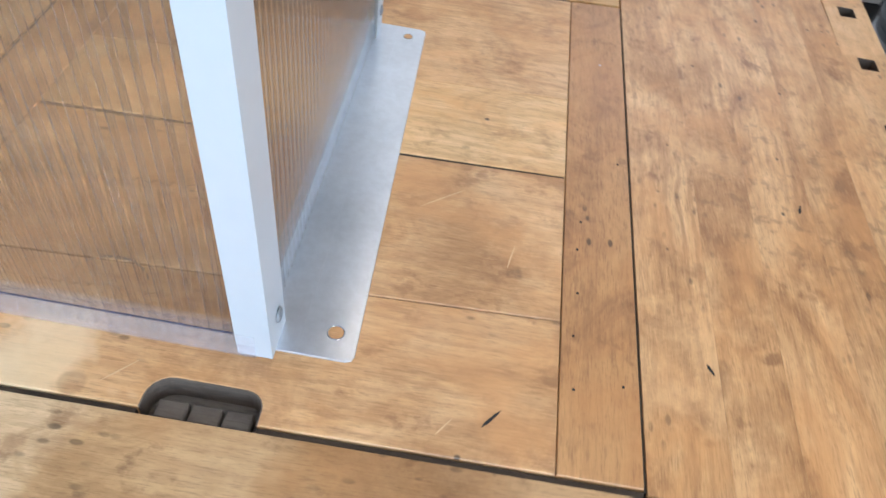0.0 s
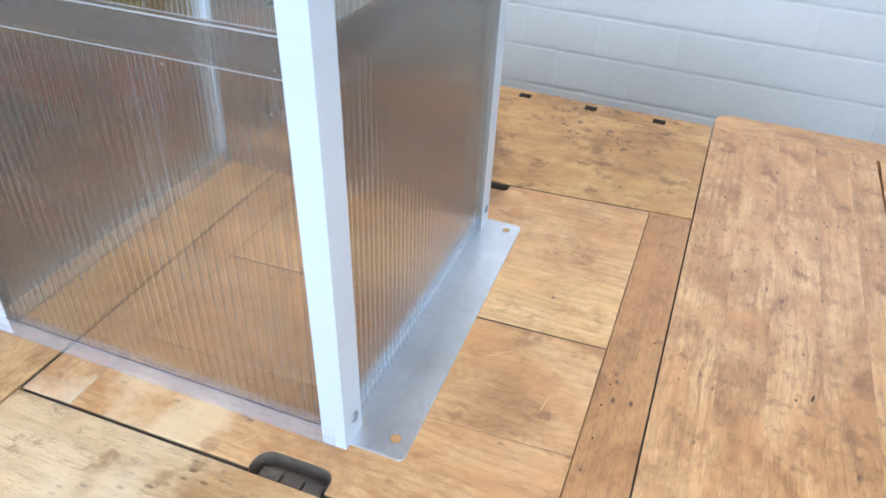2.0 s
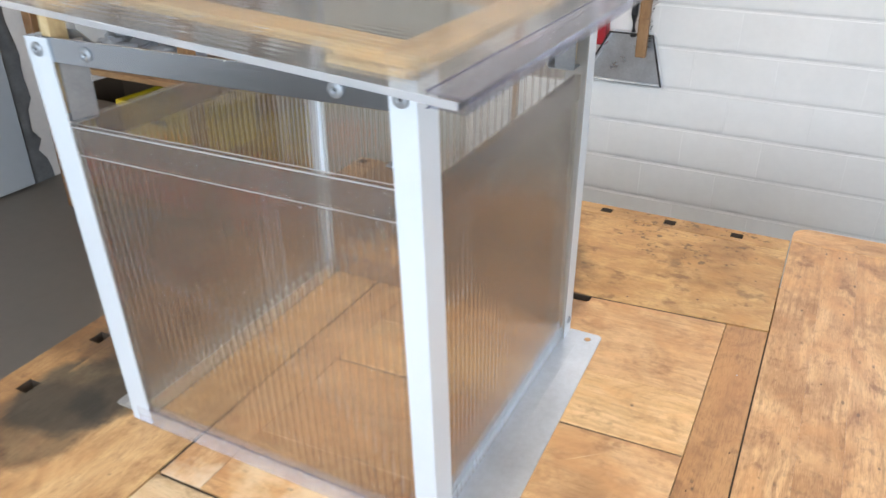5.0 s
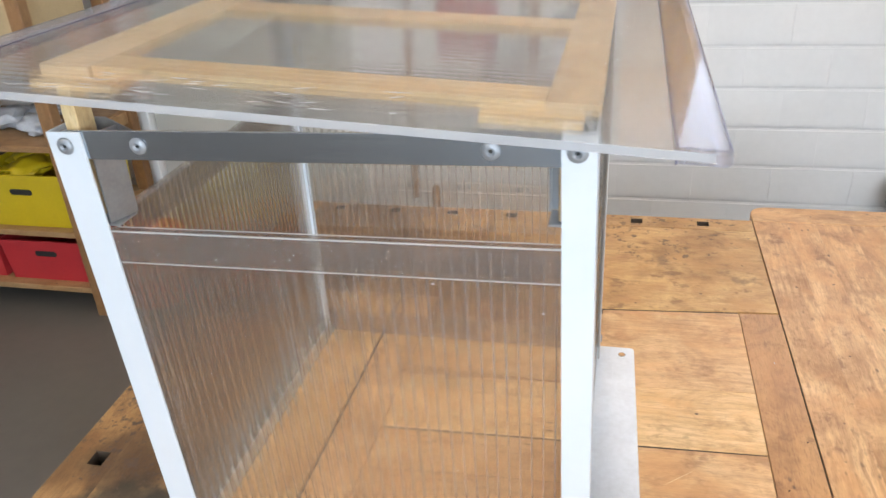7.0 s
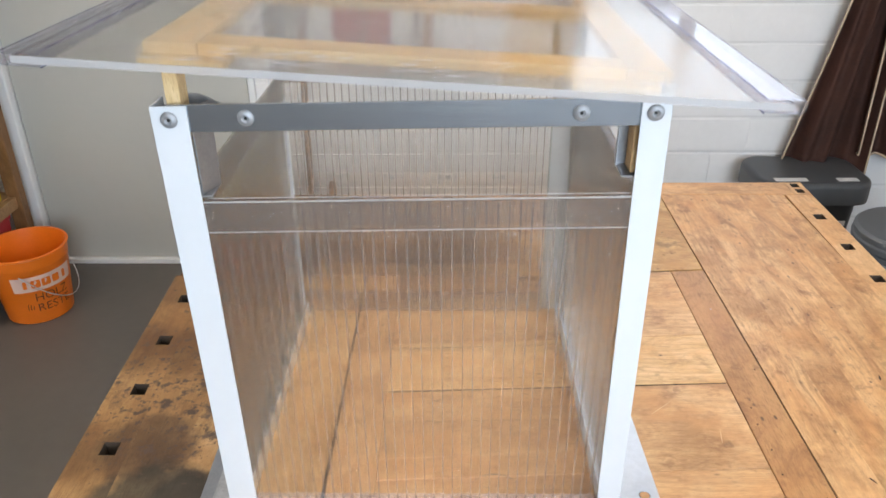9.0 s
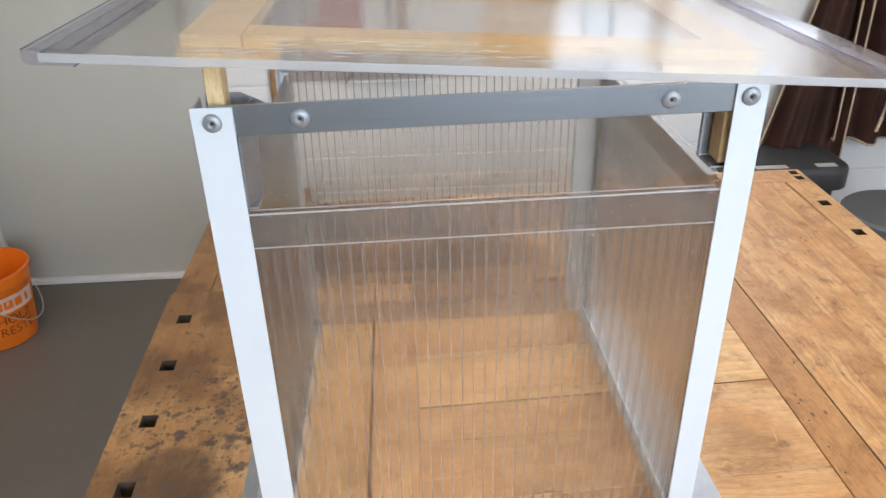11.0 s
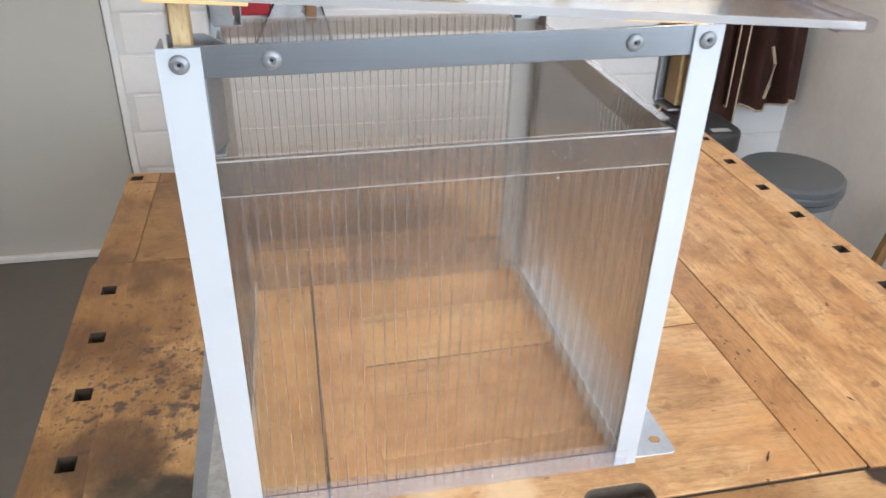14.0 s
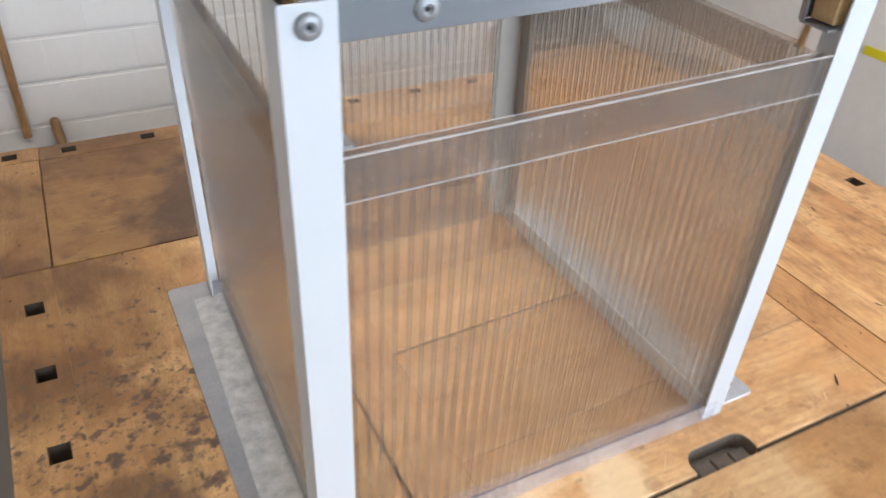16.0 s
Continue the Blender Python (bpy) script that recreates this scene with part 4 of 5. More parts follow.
LEAN_R = -0.013
part("corner_post", lean(post(-1, 1, X1, Y0, 1.279, 0.0258, 0.0353), side=LEAN_R), M_WHITE, hutch, "white coated angle post")
part("corner_post", lean(post(1, 1, X0, Y0, 1.2725, 0.0317)), M_WHITE, hutch, "white coated angle post")
rear = part("corner_post", post(-1, -1, X1 - 0.006, Y1, TOP + 0.01, 0.040), M_WHITE, hutch, "white coated angle post, grey inside")
# faces turned into the box take the grey material
rear.data.materials.append(M_POST_INSIDE)
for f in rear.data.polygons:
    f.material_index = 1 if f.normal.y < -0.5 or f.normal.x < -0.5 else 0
part("corner_post", post(1, -1, X0 - 0.004, Y1, TOP + 0.01, 0.0140, 0.034), M_WHITE, hutch, "white coated angle post")

PITCH, THICK = 0.0106, 0.008


def twin_wall(a, b, z0, z1, across, at, side, name):
    """A twin-wall sheet: two skins as one closed slab, and the upright ribs between them. across: the way it runs."""
    bm, rb = bmesh.new(), bmesh.new()
    lo, hi = min(at, at + side * THICK), max(at, at + side * THICK)
    ribs = int((b - a) / PITCH)
    if across == "x":
        box(a, b, lo, hi, z0, z1, bm=bm)
    else:
        box(lo, hi, a, b, z0, z1, bm=bm)
    for f in [f for f in bm.faces if abs(f.normal.z) > 0.9]:
        bm.faces.remove(f)
    for k in range(1, ribs):
        c = a + (b - a) * k / ribs
        # an upright web with a thicker foot at each skin
        if across == "x":
            box(c - 0.0004, c + 0.0004, lo + 0.0005, hi - 0.0005, z0, z1, bm=rb)
        else:
            box(lo + 0.0005, hi - 0.0005, c - 0.0004, c + 0.0004, z0, z1, bm=rb)
        w = 0.0006 if across == "x" else 0.0009
        for d in (lo + 0.0003, hi - 0.0003):
            rb.faces.new([rb.verts.new((c + u, d, z) if across == "x" else (d, c + u, z)) for u, z in ((-w, z0), (w, z0), (w, z1), (-w, z1))])
    return bm, rb


CAP0, CAP1 = 1.1515, 1.182
RX, LX = -0.0085, -0.4485          # outer skins of the side sheets at their feet
for nm, args, lr, sd in (("front_panel", (X0 + 0.004, X1 - 0.013, BENCH + 0.004, CAP1 - 0.003, "x", 0.0025, 1), -0.043, 0),
                         ("rear_panel", (X0 + 0.0100, X1 - 0.0445, BENCH + 0.004, CAP1 - 0.001, "x", Y1 - 0.0025, -1), 0, 0),
                         ("side_panel", (0.012, Y1 - 0.034, BENCH + 0.004, CAP1 - 0.006, "y", RX, -1), 0, LEAN_R),
                         ("side_panel", (0.012, Y1 - 0.034, BENCH + 0.004, CAP1 - 0.006, "y", LX, 1), 0, 0.004)):
    skin, ribs = twin_wall(*args, nm)
    panel = part(nm, lean(skin, lr, sd), M_SKIN if args[4] == "x" else M_SKIN_Y, hutch, "clear twin-wall plastic sheet with upright ribs")
    rb = part("ribs", lean(ribs, lr, sd), M_RIB, panel)
    rb.data.materials.append(M_RIBSIDE)
    for f in rb.data.polygons:
        f.material_index = 0 if abs(f.normal.y if args[4] == "x" else f.normal.x) > 0.9 else 1


def channel(a, b, z0, z1, across, at, side, down=True, t=0.0014, gap=0.0105):
    """A clear edge channel pushed over a sheet's edge."""
    y0, y1 = sorted((at - side * t, at + side * (gap - t)))
    bm = bmesh.new()
    for c, d, e, f in ((y0, y0 + t, z0, z1), (y1 - t, y1, z0, z1), (y0 + t, y1 - t, z1 - t, z1) if down else (y0 + t, y1 - t, z0, z0 + t)):
        if across == "x":
            box(a, b, c, d, e, f, bm=bm)
        else:
            box(c, d, a, b, e, f, bm=bm)
    return bm


fc = part("edge_channel", raised(lean(channel(X0 + 0.0315, X1 - 0.0315, CAP0 - 0.0030, CAP1 - 0.0030, "x", 0.0020, 1))), M_CAP, hutch, "clear plastic edge channel")
# milky strips on the cut edges, whitened to stand for the glare there
part("cut_edge", raised(lean(box(X0 + 0.0315, X1 - 0.0315, 0.0004, 0.0018, CAP0 - 0.0038, CAP0 - 0.0031))), M_EDGE, fc)
part("cut_edge", raised(lean(box(X0 + 0.0315, X1 - 0.0315, 0.0003, 0.0016, CAP1 - 0.0029, CAP1 - 0.0017))), M_EDGE, fc)
part("cut_edge", raised(lean(box(X0 + 0.0315, X1 - 0.0315, 0.0103, 0.0113, CAP1 - 0.0029, CAP1 - 0.0023))), M_EDGE, fc)
for foot, s, ld, cut in ((RX, -1, LEAN_R, M_RIB), (LX, 1, 0.004, M_RIB)):
    sc = part("edge_channel", lean(channel(0.033, Y1 - 0.033, CAP0 - 0.004, CAP1 - 0.004, "y", foot, s), 0, ld), M_CAP, hutch, "clear plastic edge channel")
    x0, x1 = sorted((foot - s * 0.0016, foot - s * 0.0006))
    part("cut_edge", lean(box(x0, x1, 0.033, Y1 - 0.033, CAP0 - 0.0046, CAP0 - 0.0041), 0, ld), cut, sc)
    part("cut_edge", lean(box(x0, x1, 0.033, Y1 - 0.033, CAP1 - 0.0039, CAP1 - 0.0034), 0, ld), cut, sc)
rc = part("edge_channel", channel(X0 + 0.0100, X1 - 0.0445, CAP1 - 0.0205, CAP1 + 0.0035, "x", Y1 - 0.003, -1), M_CAP, hutch, "clear plastic edge channel")
part("cut_edge", box(X0 + 0.0100, X1 - 0.0445, Y1 - 0.0128, Y1 - 0.0120, CAP1 + 0.0036, CAP1 + 0.0042), M_EDGE, rc)
part("edge_channel", channel(X0 + 0.012, X1 - 0.012, BENCH + 0.0012, BENCH + 0.026, "x", -0.0006, 1, False, 0.0012, 0.0125), M_FOOT, hutch, "clear plastic channel along the foot")
fr = part("edge_channel", channel(X0 + 0.0100, X1 - 0.0445, BENCH + 0.0012, BENCH + 0.038, "x", Y1 - 0.001, -1, False), M_CAP, hutch, "clear plastic channel along the foot")
part("cut_edge", box(X0 + 0.0100, X1 - 0.0445, Y1 - 0.0108, Y1 - 0.0100, BENCH + 0.0381, BENCH + 0.0386), M_RIB, fr)

part("cut_edge", box(X0 + 0.032, X1 - 0.0270, -0.0018, -0.0006, BENCH + 0.0261, BENCH + 0.0268), M_LINE, [o for o in hutch.children if o.name.startswith("edge_channel")][-2], "bluish line along the channel's lip")

# dried drops on the front sheet
for dx, dz, r in ((-0.136, 1.146, 0.0010), (-0.045, 1.124, 0.0009)):
    bm = bmesh.new()
    bmesh.ops.create_icosphere(bm, subdivisions=2, radius=r)
    for v in bm.verts:
        v.co = Vector((dx + v.co.x * 1.5, 0.0026 + LEAN_F(dz) + v.co.y * 0.25, dz + v.co.z * 0.8))
    part("dried_drop", bm, M_EDGE, hutch, smooth=60)

# zinc angles along both feet; the flat leg lies outward on the bench
def flange(x_in, x_out_near, x_out_far, y0, y1, mat, label):
    s = 1 if x_out_near > x_in else -1
    r = 0.006
    pts = [(x_in, y0), (x_out_near - s * r, y0), (x_out_near - s * r * 0.3, y0 + r * 0.3), (x_out_near, y0 + r),
           (x_out_far, y1 - r), (x_out_far - s * r * 0.3, y1 - r * 0.3), (x_out_far - s * r, y1), (x_in, y1)]
    return part("foot_angle", prism(pts if s > 0 else pts[::-1], BENCH + 0.0004, BENCH + 0.0022, 0.0003), mat, hutch, label)


fl = flange(-0.0205, 0.0575, 0.045, 0.008, 0.466, M_ZINC, "bright zinc foot angle with a hole at each end")
# leg coloured pale blue to stand for the sky light it reflects
part("upright_leg", box(-0.0204, -0.0187, 0.014, 0.442, BENCH + 0.0023, BENCH + 0.025, 0.0003), M_ZINC_SKY, fl, "zinc leg behind the sheet, coloured blue for reflected sky")
part("fold_line", box(0.0145, 0.0150, 0.0095, 0.45, BENCH + 0.0022, BENCH + 0.0025), M_ZINC, fl)
for hx, hy, r in ((0.0394, 0.032, 0.0058), (0.027, 0.4475, 0.0045)):
    part("bolt_hole", cyl((hx, hy, BENCH + 0.0023), (0, 0, 1), r, r, 0.0002, 20), M_BEECH_X, fl, "open hole showing the bench wood")
    ring = lathe([(r, 0.0), (r + 0.0006, 0.0004), (r + 0.0012, 0.0)], (hx, hy, BENCH + 0.0023), 20)
    part("rim", ring, M_ALU, fl)
fl2 = flange(-0.437, -0.503, -0.512, 0.01, 0.463, M_SOCKET, "dull zinc foot angle with pale spangled bloom")
part("bloom_strip", prism([(-0.488, 0.012), (-0.4490, 0.012), (-0.4490, 0.43), (-0.484, 0.43)], BENCH + 0.0023, BENCH + 0.0026), M_SPANGLE, fl2)
part("upright_leg", box(-0.4388, -0.4371, 0.014, 0.442, BENCH + 0.0027, BENCH + 0.025, 0.0003), M_ZINC, fl2)


def rivet(at, axis, r, owner):
    """A domed rivet with a hollow, bored middle."""
    ob = part("rivet", lathe([(r, 0), (r * 0.97, r * 0.12), (r * 0.8, r * 0.28), (r * 0.45, r * 0.36), (r * 0.34, r * 0.30), (r * 0.26, r * 0.1), (0.0005, r * 0.1)], (0, 0, 0), 20), M_RIVET, owner, "domed grey rivet", smooth=40)
    m = Matrix.Translation(at) @ Vector(axis).to_track_quat("Z", "Y").to_matrix().to_4x4()
    ob.data.transform(m)
    pin = part("bore", cyl((0, 0, r * 0.11), (0, 0, 1), r * 0.2, r * 0.2, 0.0003, 12), M_HOLE, ob)
    pin.data.transform(m)
    return ob


bar = part("cross_bar", raised(lean(box(X0 + 0.012, X1 - 0.017, 0.0022, 0.0052, 1.2477, 1.2732, 0.0006))), M_ALU, hutch, "brushed aluminium bar across the front")
for rx, ry in ((-0.4410, -0.0007), (-0.0205, -0.0007), (-0.3745, 0.0018), (-0.0835, 0.0018)):
    rz = 1.2605 + RISE(rx)
    rivet((rx, ry + LEAN_F(rz), rz), (0, -1, -0.043), 0.0076, hutch)
rivet((0.0006 + LEAN_R * 0.030, 0.019, BENCH + 0.030), (1, 0, 0), 0.0062, hutch)
rivet((0.0006 + LEAN_R * 0.503, 0.014 + LEAN_F(1.256), 1.267), (1, 0, 0), 0.0050, hutch)
rivet((-0.0054, Y1 - 0.016, BENCH + 0.030), (1, 0, 0), 0.0062, hutch)


def socket(cx, y0, y1, s, dy, z0=1.186, z1=1.264, peak=1.270, open_front=False):
    """A folded zinc socket for a roof leg; s: the way to the box's middle, dy: the way inward."""
    ya = y0 + 0.0225 * dy if open_front else y0
    splay = 0.0 if open_front else 0.009
    xa, xb = cx + s * 0.0130, cx + s * (0.0130 + splay)
    pts = [(xa, ya), (xa + s * 0.0015, ya), (xb + s * 0.0015, y1), (xb, y1)]
    ob = part("leg_socket", prism(pts if s * dy > 0 else pts[::-1], z0, z1 + 0.004, 0.0003), M_SOCKET, hutch, "folded zinc socket")
    part("floor_flap", box(*sorted((cx - s * 0.012, cx + s * (0.0129 + splay))), *sorted((y0, y1)), z0 - 0.0025, z0 - 0.0005, 0.0003), M_SOCKET, ob)
    bm = bmesh.new()
    ring = [(cx - s * 0.014, z0), (cx + s * 0.0129, z0), (cx + s * 0.0129, 1.244), (cx + s * 0.048, 1.250), (cx + s * 0.046, peak - 0.012), (cx + s * 0.014, peak + 0.004), (cx - s * 0.014, peak + 0.004)]
    a = [bm.verts.new((x, y1 + dy * 0.0002, z)) for x, z in ring]
    b = [bm.verts.new((x, y1 + dy * 0.0016, z)) for x, z in ring]
    bm.faces.new(a), bm.faces.new(b[::-1])
    for k in range(len(ring)):
        bm.faces.new((a[k], a[(k + 1) % len(ring)], b[(k + 1) % len(ring)], b[k]))
    part("back_plate", bm, M_SOCKET, ob)
    rv = part("screw", cyl((cx + s * 0.024, y1 - dy * 0.0005, peak - 0.012), (0, -dy, 0.2), 0.0032, 0.0026, 0.0014, 10), M_RIVET, ob)
    return ob


FY = LEAN_F(1.23)
socket(-0.4385, 0.0065 + FY, 0.034 + FY, 1, 1)
socket(-0.0290, 0.0065 + FY, 0.034 + FY, -1, 1, z0=1.2055, open_front=True)
socket(-0.440, Y1 - 0.012, Y1 - 0.040, 1, -1, peak=1.292)
socket(-0.034, Y1 - 0.012, Y1 - 0.040, -1, -1, peak=1.285)

# ---- the lid: clear roof sheet on a pine frame ----
lid = thing("roof_lid", (-0.23, 0.23, 1.3), "clear ribbed roof sheet on a pine frame, resting askew", "lid")
SLOPE = (1.292 - 1.329) / (0.072 + 0.539)
under = lambda x: 1.3265 + SLOPE * (x + 0.539)           # underside of the sheet
ROOF_Y = lambda x: -0.082 - 0.0197 * (x + 0.539)
RY1 = 0.60


def roof_bar(points, depth, mat, drop=0.0006):
    bm = prism(points, 0, 1)
    for v in bm.verts:
        v.co.z = under(v.co.x) - drop - (depth if v.co.z < 0.5 else 0)
    return bm


sheet = bmesh.new()
ax0, ax1 = -0.530, 0.064
cs = [(ax0, ROOF_Y(ax0)), (ax1, ROOF_Y(ax1)), (ax1, RY1), (ax0, RY1)]
lo = [sheet.verts.new((x, y, under(x))) for x, y in cs]
hi = [sheet.verts.new((x, y, under(x) + 0.0055)) for x, y in cs]
sheet.faces.new(lo), sheet.faces.new(hi[::-1])
for i, j in ((0, 1), (1, 2), (2, 3), (3, 0)):
    sheet.faces.new((lo[i], lo[j], hi[j], hi[i]))
rs = part("roof_sheet", sheet, M_ROOF, lid, "clear twin-wall roof sheet with ribs running across")
rs.visible_shadow = True
lip = bmesh.new()
e = [lip.verts.new((x, y - 0.0006 - 0.0005 * q, under(x) + z)) for x, y in cs[:2] for q, z in ((0, -0.0003), (1, 0.0003), (1, 0.0052), (0, 0.0058))]
for q in range(4):
    lip.faces.new((e[q], e[(q + 1) % 4], e[4 + (q + 1) % 4], e[4 + q]))
lip.faces.new(e[:4]), lip.faces.new(e[7:3:-1])
part("cut_edge", lip, M_SAWN, rs, "pale sawn front edge")
rb = bmesh.new()
yy = ROOF_Y(ax0) + 0.0005
while yy < RY1:
    q = [(ax0, yy, under(ax0) + 0.0003), (ax1, yy - 0.011, under(ax1) + 0.0003), (ax1, yy - 0.011, under(ax1) + 0.0052), (ax0, yy, under(ax0) + 0.0052)]
    rb.faces.new([rb.verts.new(p) for p in q])
    yy += PITCH
part("ribs", rb, M_ROOFRIB, rs)


def roof_channel(x_edge, s):
    """Clear edge channel along the roof's side, with a rounded outer lip."""
    bm = bmesh.new()
    w, t = 0.029, 0.0014
    prof = [(0, 0), (s * w, 0), (s * w, t), (s * 0.001, t), (-s * 0.0015, 0.0035), (-s * 0.0015, 0.0078), (s * 0.001, 0.0095), (s * w, 0.0095), (s * w, 0.0110), (0, 0.0110), (-s * 0.0030, 0.0085), (-s * 0.0030, 0.0025)]
    f = [bm.verts.new((x_edge + a, ROOF_Y(x_edge + a) - 0.001, under(x_edge + a) - 0.0022 + b)) for a, b in prof]
    k = [bm.verts.new((x_edge + a, RY1 + 0.001, under(x_edge + a) - 0.0022 + b)) for a, b in prof]
    for i in range(len(prof)):
        j = (i + 1) % len(prof)
        bm.faces.new((f[i], f[j], k[j], k[i]))
    bm.faces.new(f[::-1]), bm.faces.new(k)
    cap = part("edge_channel", bm, M_ROOFCAP, lid, "clear bluish edge channel")
    for a, b in ((w, 0.0111), (w, -0.0008), (-0.0022, 0.0096)):
        ln = bmesh.new()
        ring = [(-0.0004, 0), (0.0004, 0), (0.0004, 0.0007), (-0.0004, 0.0007)]
        e0 = [ln.verts.new((x_edge + s * a + p, ROOF_Y(x_edge) - 0.001, under(x_edge + s * a) - 0.0022 + b + q)) for p, q in ring]
        e1 = [ln.verts.new((x_edge + s * a + p, RY1, under(x_edge + s * a) - 0.0022 + b + q)) for p, q in ring]
        ln.faces.new(e0), ln.faces.new(e1[::-1])
        for k in range(4):
            ln.faces.new((e0[k], e0[(k + 1) % 4], e1[(k + 1) % 4], e1[k]))
        part("profile_edge", ln, M_LINE, cap, "dark blue-grey edge line")
    return cap


rnd = random.Random(31)
flecks = bmesh.new()
for _ in range(34):
    fx, fy, ln, wd = rnd.uniform(-0.44, -0.14), rnd.uniform(-0.072, -0.02), rnd.uniform(0.003, 0.013), rnd.uniform(0.0004, 0.0012)
    tilt = rnd.uniform(-0.35, 0.35)
    lift = under(fx) + 0.0058
    prism([(fx - ln, fy - tilt * ln), (fx, fy - wd), (fx + ln, fy + tilt * ln), (fx, fy + wd)], lift, lift + 0.0002, bm=flecks)
tagged(part("scuff", flecks, M_SCUFF, rs, "fine white scuffs near the front edge"), kind="stuff")
roof_channel(-0.5375, 1)
roof_channel(0.0705, -1)
FB = (0.0, 0.036)
part("frame_batten", roof_bar([(-0.459, -0.004), (-0.4145, -0.004), (-0.4145, 0.47), (-0.459, 0.47)], 0.009, M_PINE), M_PINE, lid, "pale pine batten")
part("frame_batten", roof_bar([(-0.045, -0.006), (-0.006, -0.006), (-0.006, 0.47), (-0.045, 0.47)], 0.009, M_PINE), M_PINE, lid, "pale pine batten")
for y0, y1 in (FB, (0.236, 0.280), (0.425, 0.468)):
    part("frame_batten", roof_bar([(-0.4135, y0), (-0.0455, y0 - 0.006), (-0.0455, y1 - 0.006), (-0.4135, y1)], 0.009, M_PINE_X), M_PINE_X, lid, "pale pine batten")
for x0, x1 in ((-0.461, -0.388), (-0.093, -0.018)):
    part("corner_block", roof_bar([(x0, -0.018), (x1, -0.019), (x1, 0.040), (x0, 0.040)], 0.0065, M_PINE_X, 0.0102), M_PINE_X, lid, "thin pine corner block")
for cx, cy, z0, hw in ((-0.4385, 0.009 + FY, 1.1915, 0.0065), (-0.0275, 0.009 + FY, 1.2065, 0.0070), (-0.439, Y1 - 0.037, 1.1915, 0.0075), (-0.034, Y1 - 0.037, 1.1915, 0.0075)):
    bm = box(cx - hw, cx + hw, cy, cy + 0.022, z0, 1.31, 0.0008)
    for v in bm.verts:
        if v.co.z > 1.28:
            v.co.z = under(v.co.x) - 0.0105
    part("leg", bm, M_PINE_Z, lid, "square pine stick")

# ---- things along the walls ----


def bucket(at):
    """An orange pail with a rolled rim, a printed band, handwriting and a wire bail."""
    ob = thing("bucket", at, "orange plastic bucket with a pale printed band and black handwriting", "bucket")
    h, r0, r1 = 0.262, 0.108, 0.136
    prof = [(r0 - 0.006, 0.0), (r0, 0.004), (r0 + (r1 - r0) * 0.80, h * 0.80), (r1 - 0.004, h * 0.81), (r1 - 0.002, h * 0.86), (r1, h * 0.97), (r1 + 0.006, h * 0.985), (r1 + 0.005, h), (r1 - 0.003, h),
            (r1 - 0.005, h * 0.97), (r0 + (r1 - r0) * 0.80 - 0.003, h * 0.80), (r0 - 0.004, 0.008), (0.001, 0.008)]
    part("shell", lathe(prof, at, 48), M_ORANGE, ob, smooth=35)

    def radius(z):
        return r0 + (r1 - r0) * z / h + 0.0006

    def curved(me, z0, a0, size, out=0.0006):
        """Lays flat writing round the shell, centred at the angle a0."""
        for v in me.vertices:
            z = z0 + v.co.y * size
            a = a0 + v.co.x * size / radius(z)
            r = radius(z) + out
            v.co = (at[0] + r * math.cos(a), at[1] + r * math.sin(a), at[2] + z)

    face = radians(-42)
    bm = bmesh.new()
    n = 26
    grid = [[bm.verts.new((at[0] + (radius(z) + 0.0003) * math.cos(face - 0.85 + 1.7 * k / n), at[1] + (radius(z) + 0.0003) * math.sin(face - 0.85 + 1.7 * k / n), at[2] + z)) for k in range(n + 1)] for z in (0.136, 0.193)]
    for k in range(n):
        bm.faces.new((grid[0][k], grid[0][k + 1], grid[1][k + 1], grid[1][k]))
    band = part("printed_band", bm, M_BAND, ob, "pale band with plain orange shapes")
    # plain shapes in place of the printed mark
    for k, w in enumerate((0.012, 0.030, 0.030, 0.026, 0.014)):
        sb = bmesh.new()
        c = -0.066 + 0.034 * k
        pts = rounded(c - w / 2, c + w / 2, -0.015, 0.015, 0.005)
        sb.faces.new([sb.verts.new((x, y, 0)) for x, y in pts])
        bmesh.ops.subdivide_edges(sb, edges=sb.edges[:], cuts=1)
        ob2 = part("printed_shape", sb, M_ORANGE, band)
        curved(ob2.data, 0.164, face, 1.0, 0.0009)

    def write(text, z, a, size):
        cu = bpy.data.curves.new("writing", "FONT")
        cu.body, cu.size, cu.align_x, cu.align_y, cu.offset = text, 1.0, "CENTER", "CENTER", -0.012
        tmp = bpy.data.objects.new("writing", cu)
        scene.collection.objects.link(tmp)
        me = bpy.data.meshes.new_from_object(tmp.evaluated_get(bpy.context.evaluated_depsgraph_get()))
        bpy.data.objects.remove(tmp)
        me.materials.clear()
        me.materials.append(M_INK)
        curved(me, z, a, size)
        part("handwriting", None, M_INK, ob, "black marker writing", me=me)

    write("HOLZ", 0.108, face + 0.12, 0.044)
    write("RESTE", 0.066, face + 0.14, 0.044)
    for k in range(3):
        sb = bmesh.new()
        c = -0.072 + 0.008 * k
        sb.faces.new([sb.verts.new((x, y, 0)) for x, y in ((c, -0.012), (c + 0.0022, -0.012), (c + 0.004, 0.012 - 0.004 * k), (c + 0.0018, 0.012 - 0.004 * k))])
        q = part("pen_stroke", sb, M_INK, ob)
        curved(q.data, 0.075, face, 1.0)
    pts = [(at[0] + (r1 + 0.006) * math.cos(a), at[1] + (r1 + 0.006) * math.sin(a), at[2] + 0.205 - 0.13 * math.sin((a - radians(-75)) / radians(150) * math.pi)) for a in [radians(-75 + 150 * k / 16) for k in range(17)]]
    part("wire_bail", tube(pts, 0.0018, 6), M_STEEL, ob, "thin wire handle hanging down")
    return ob


bucket((-1.675, 1.675, 0.0))

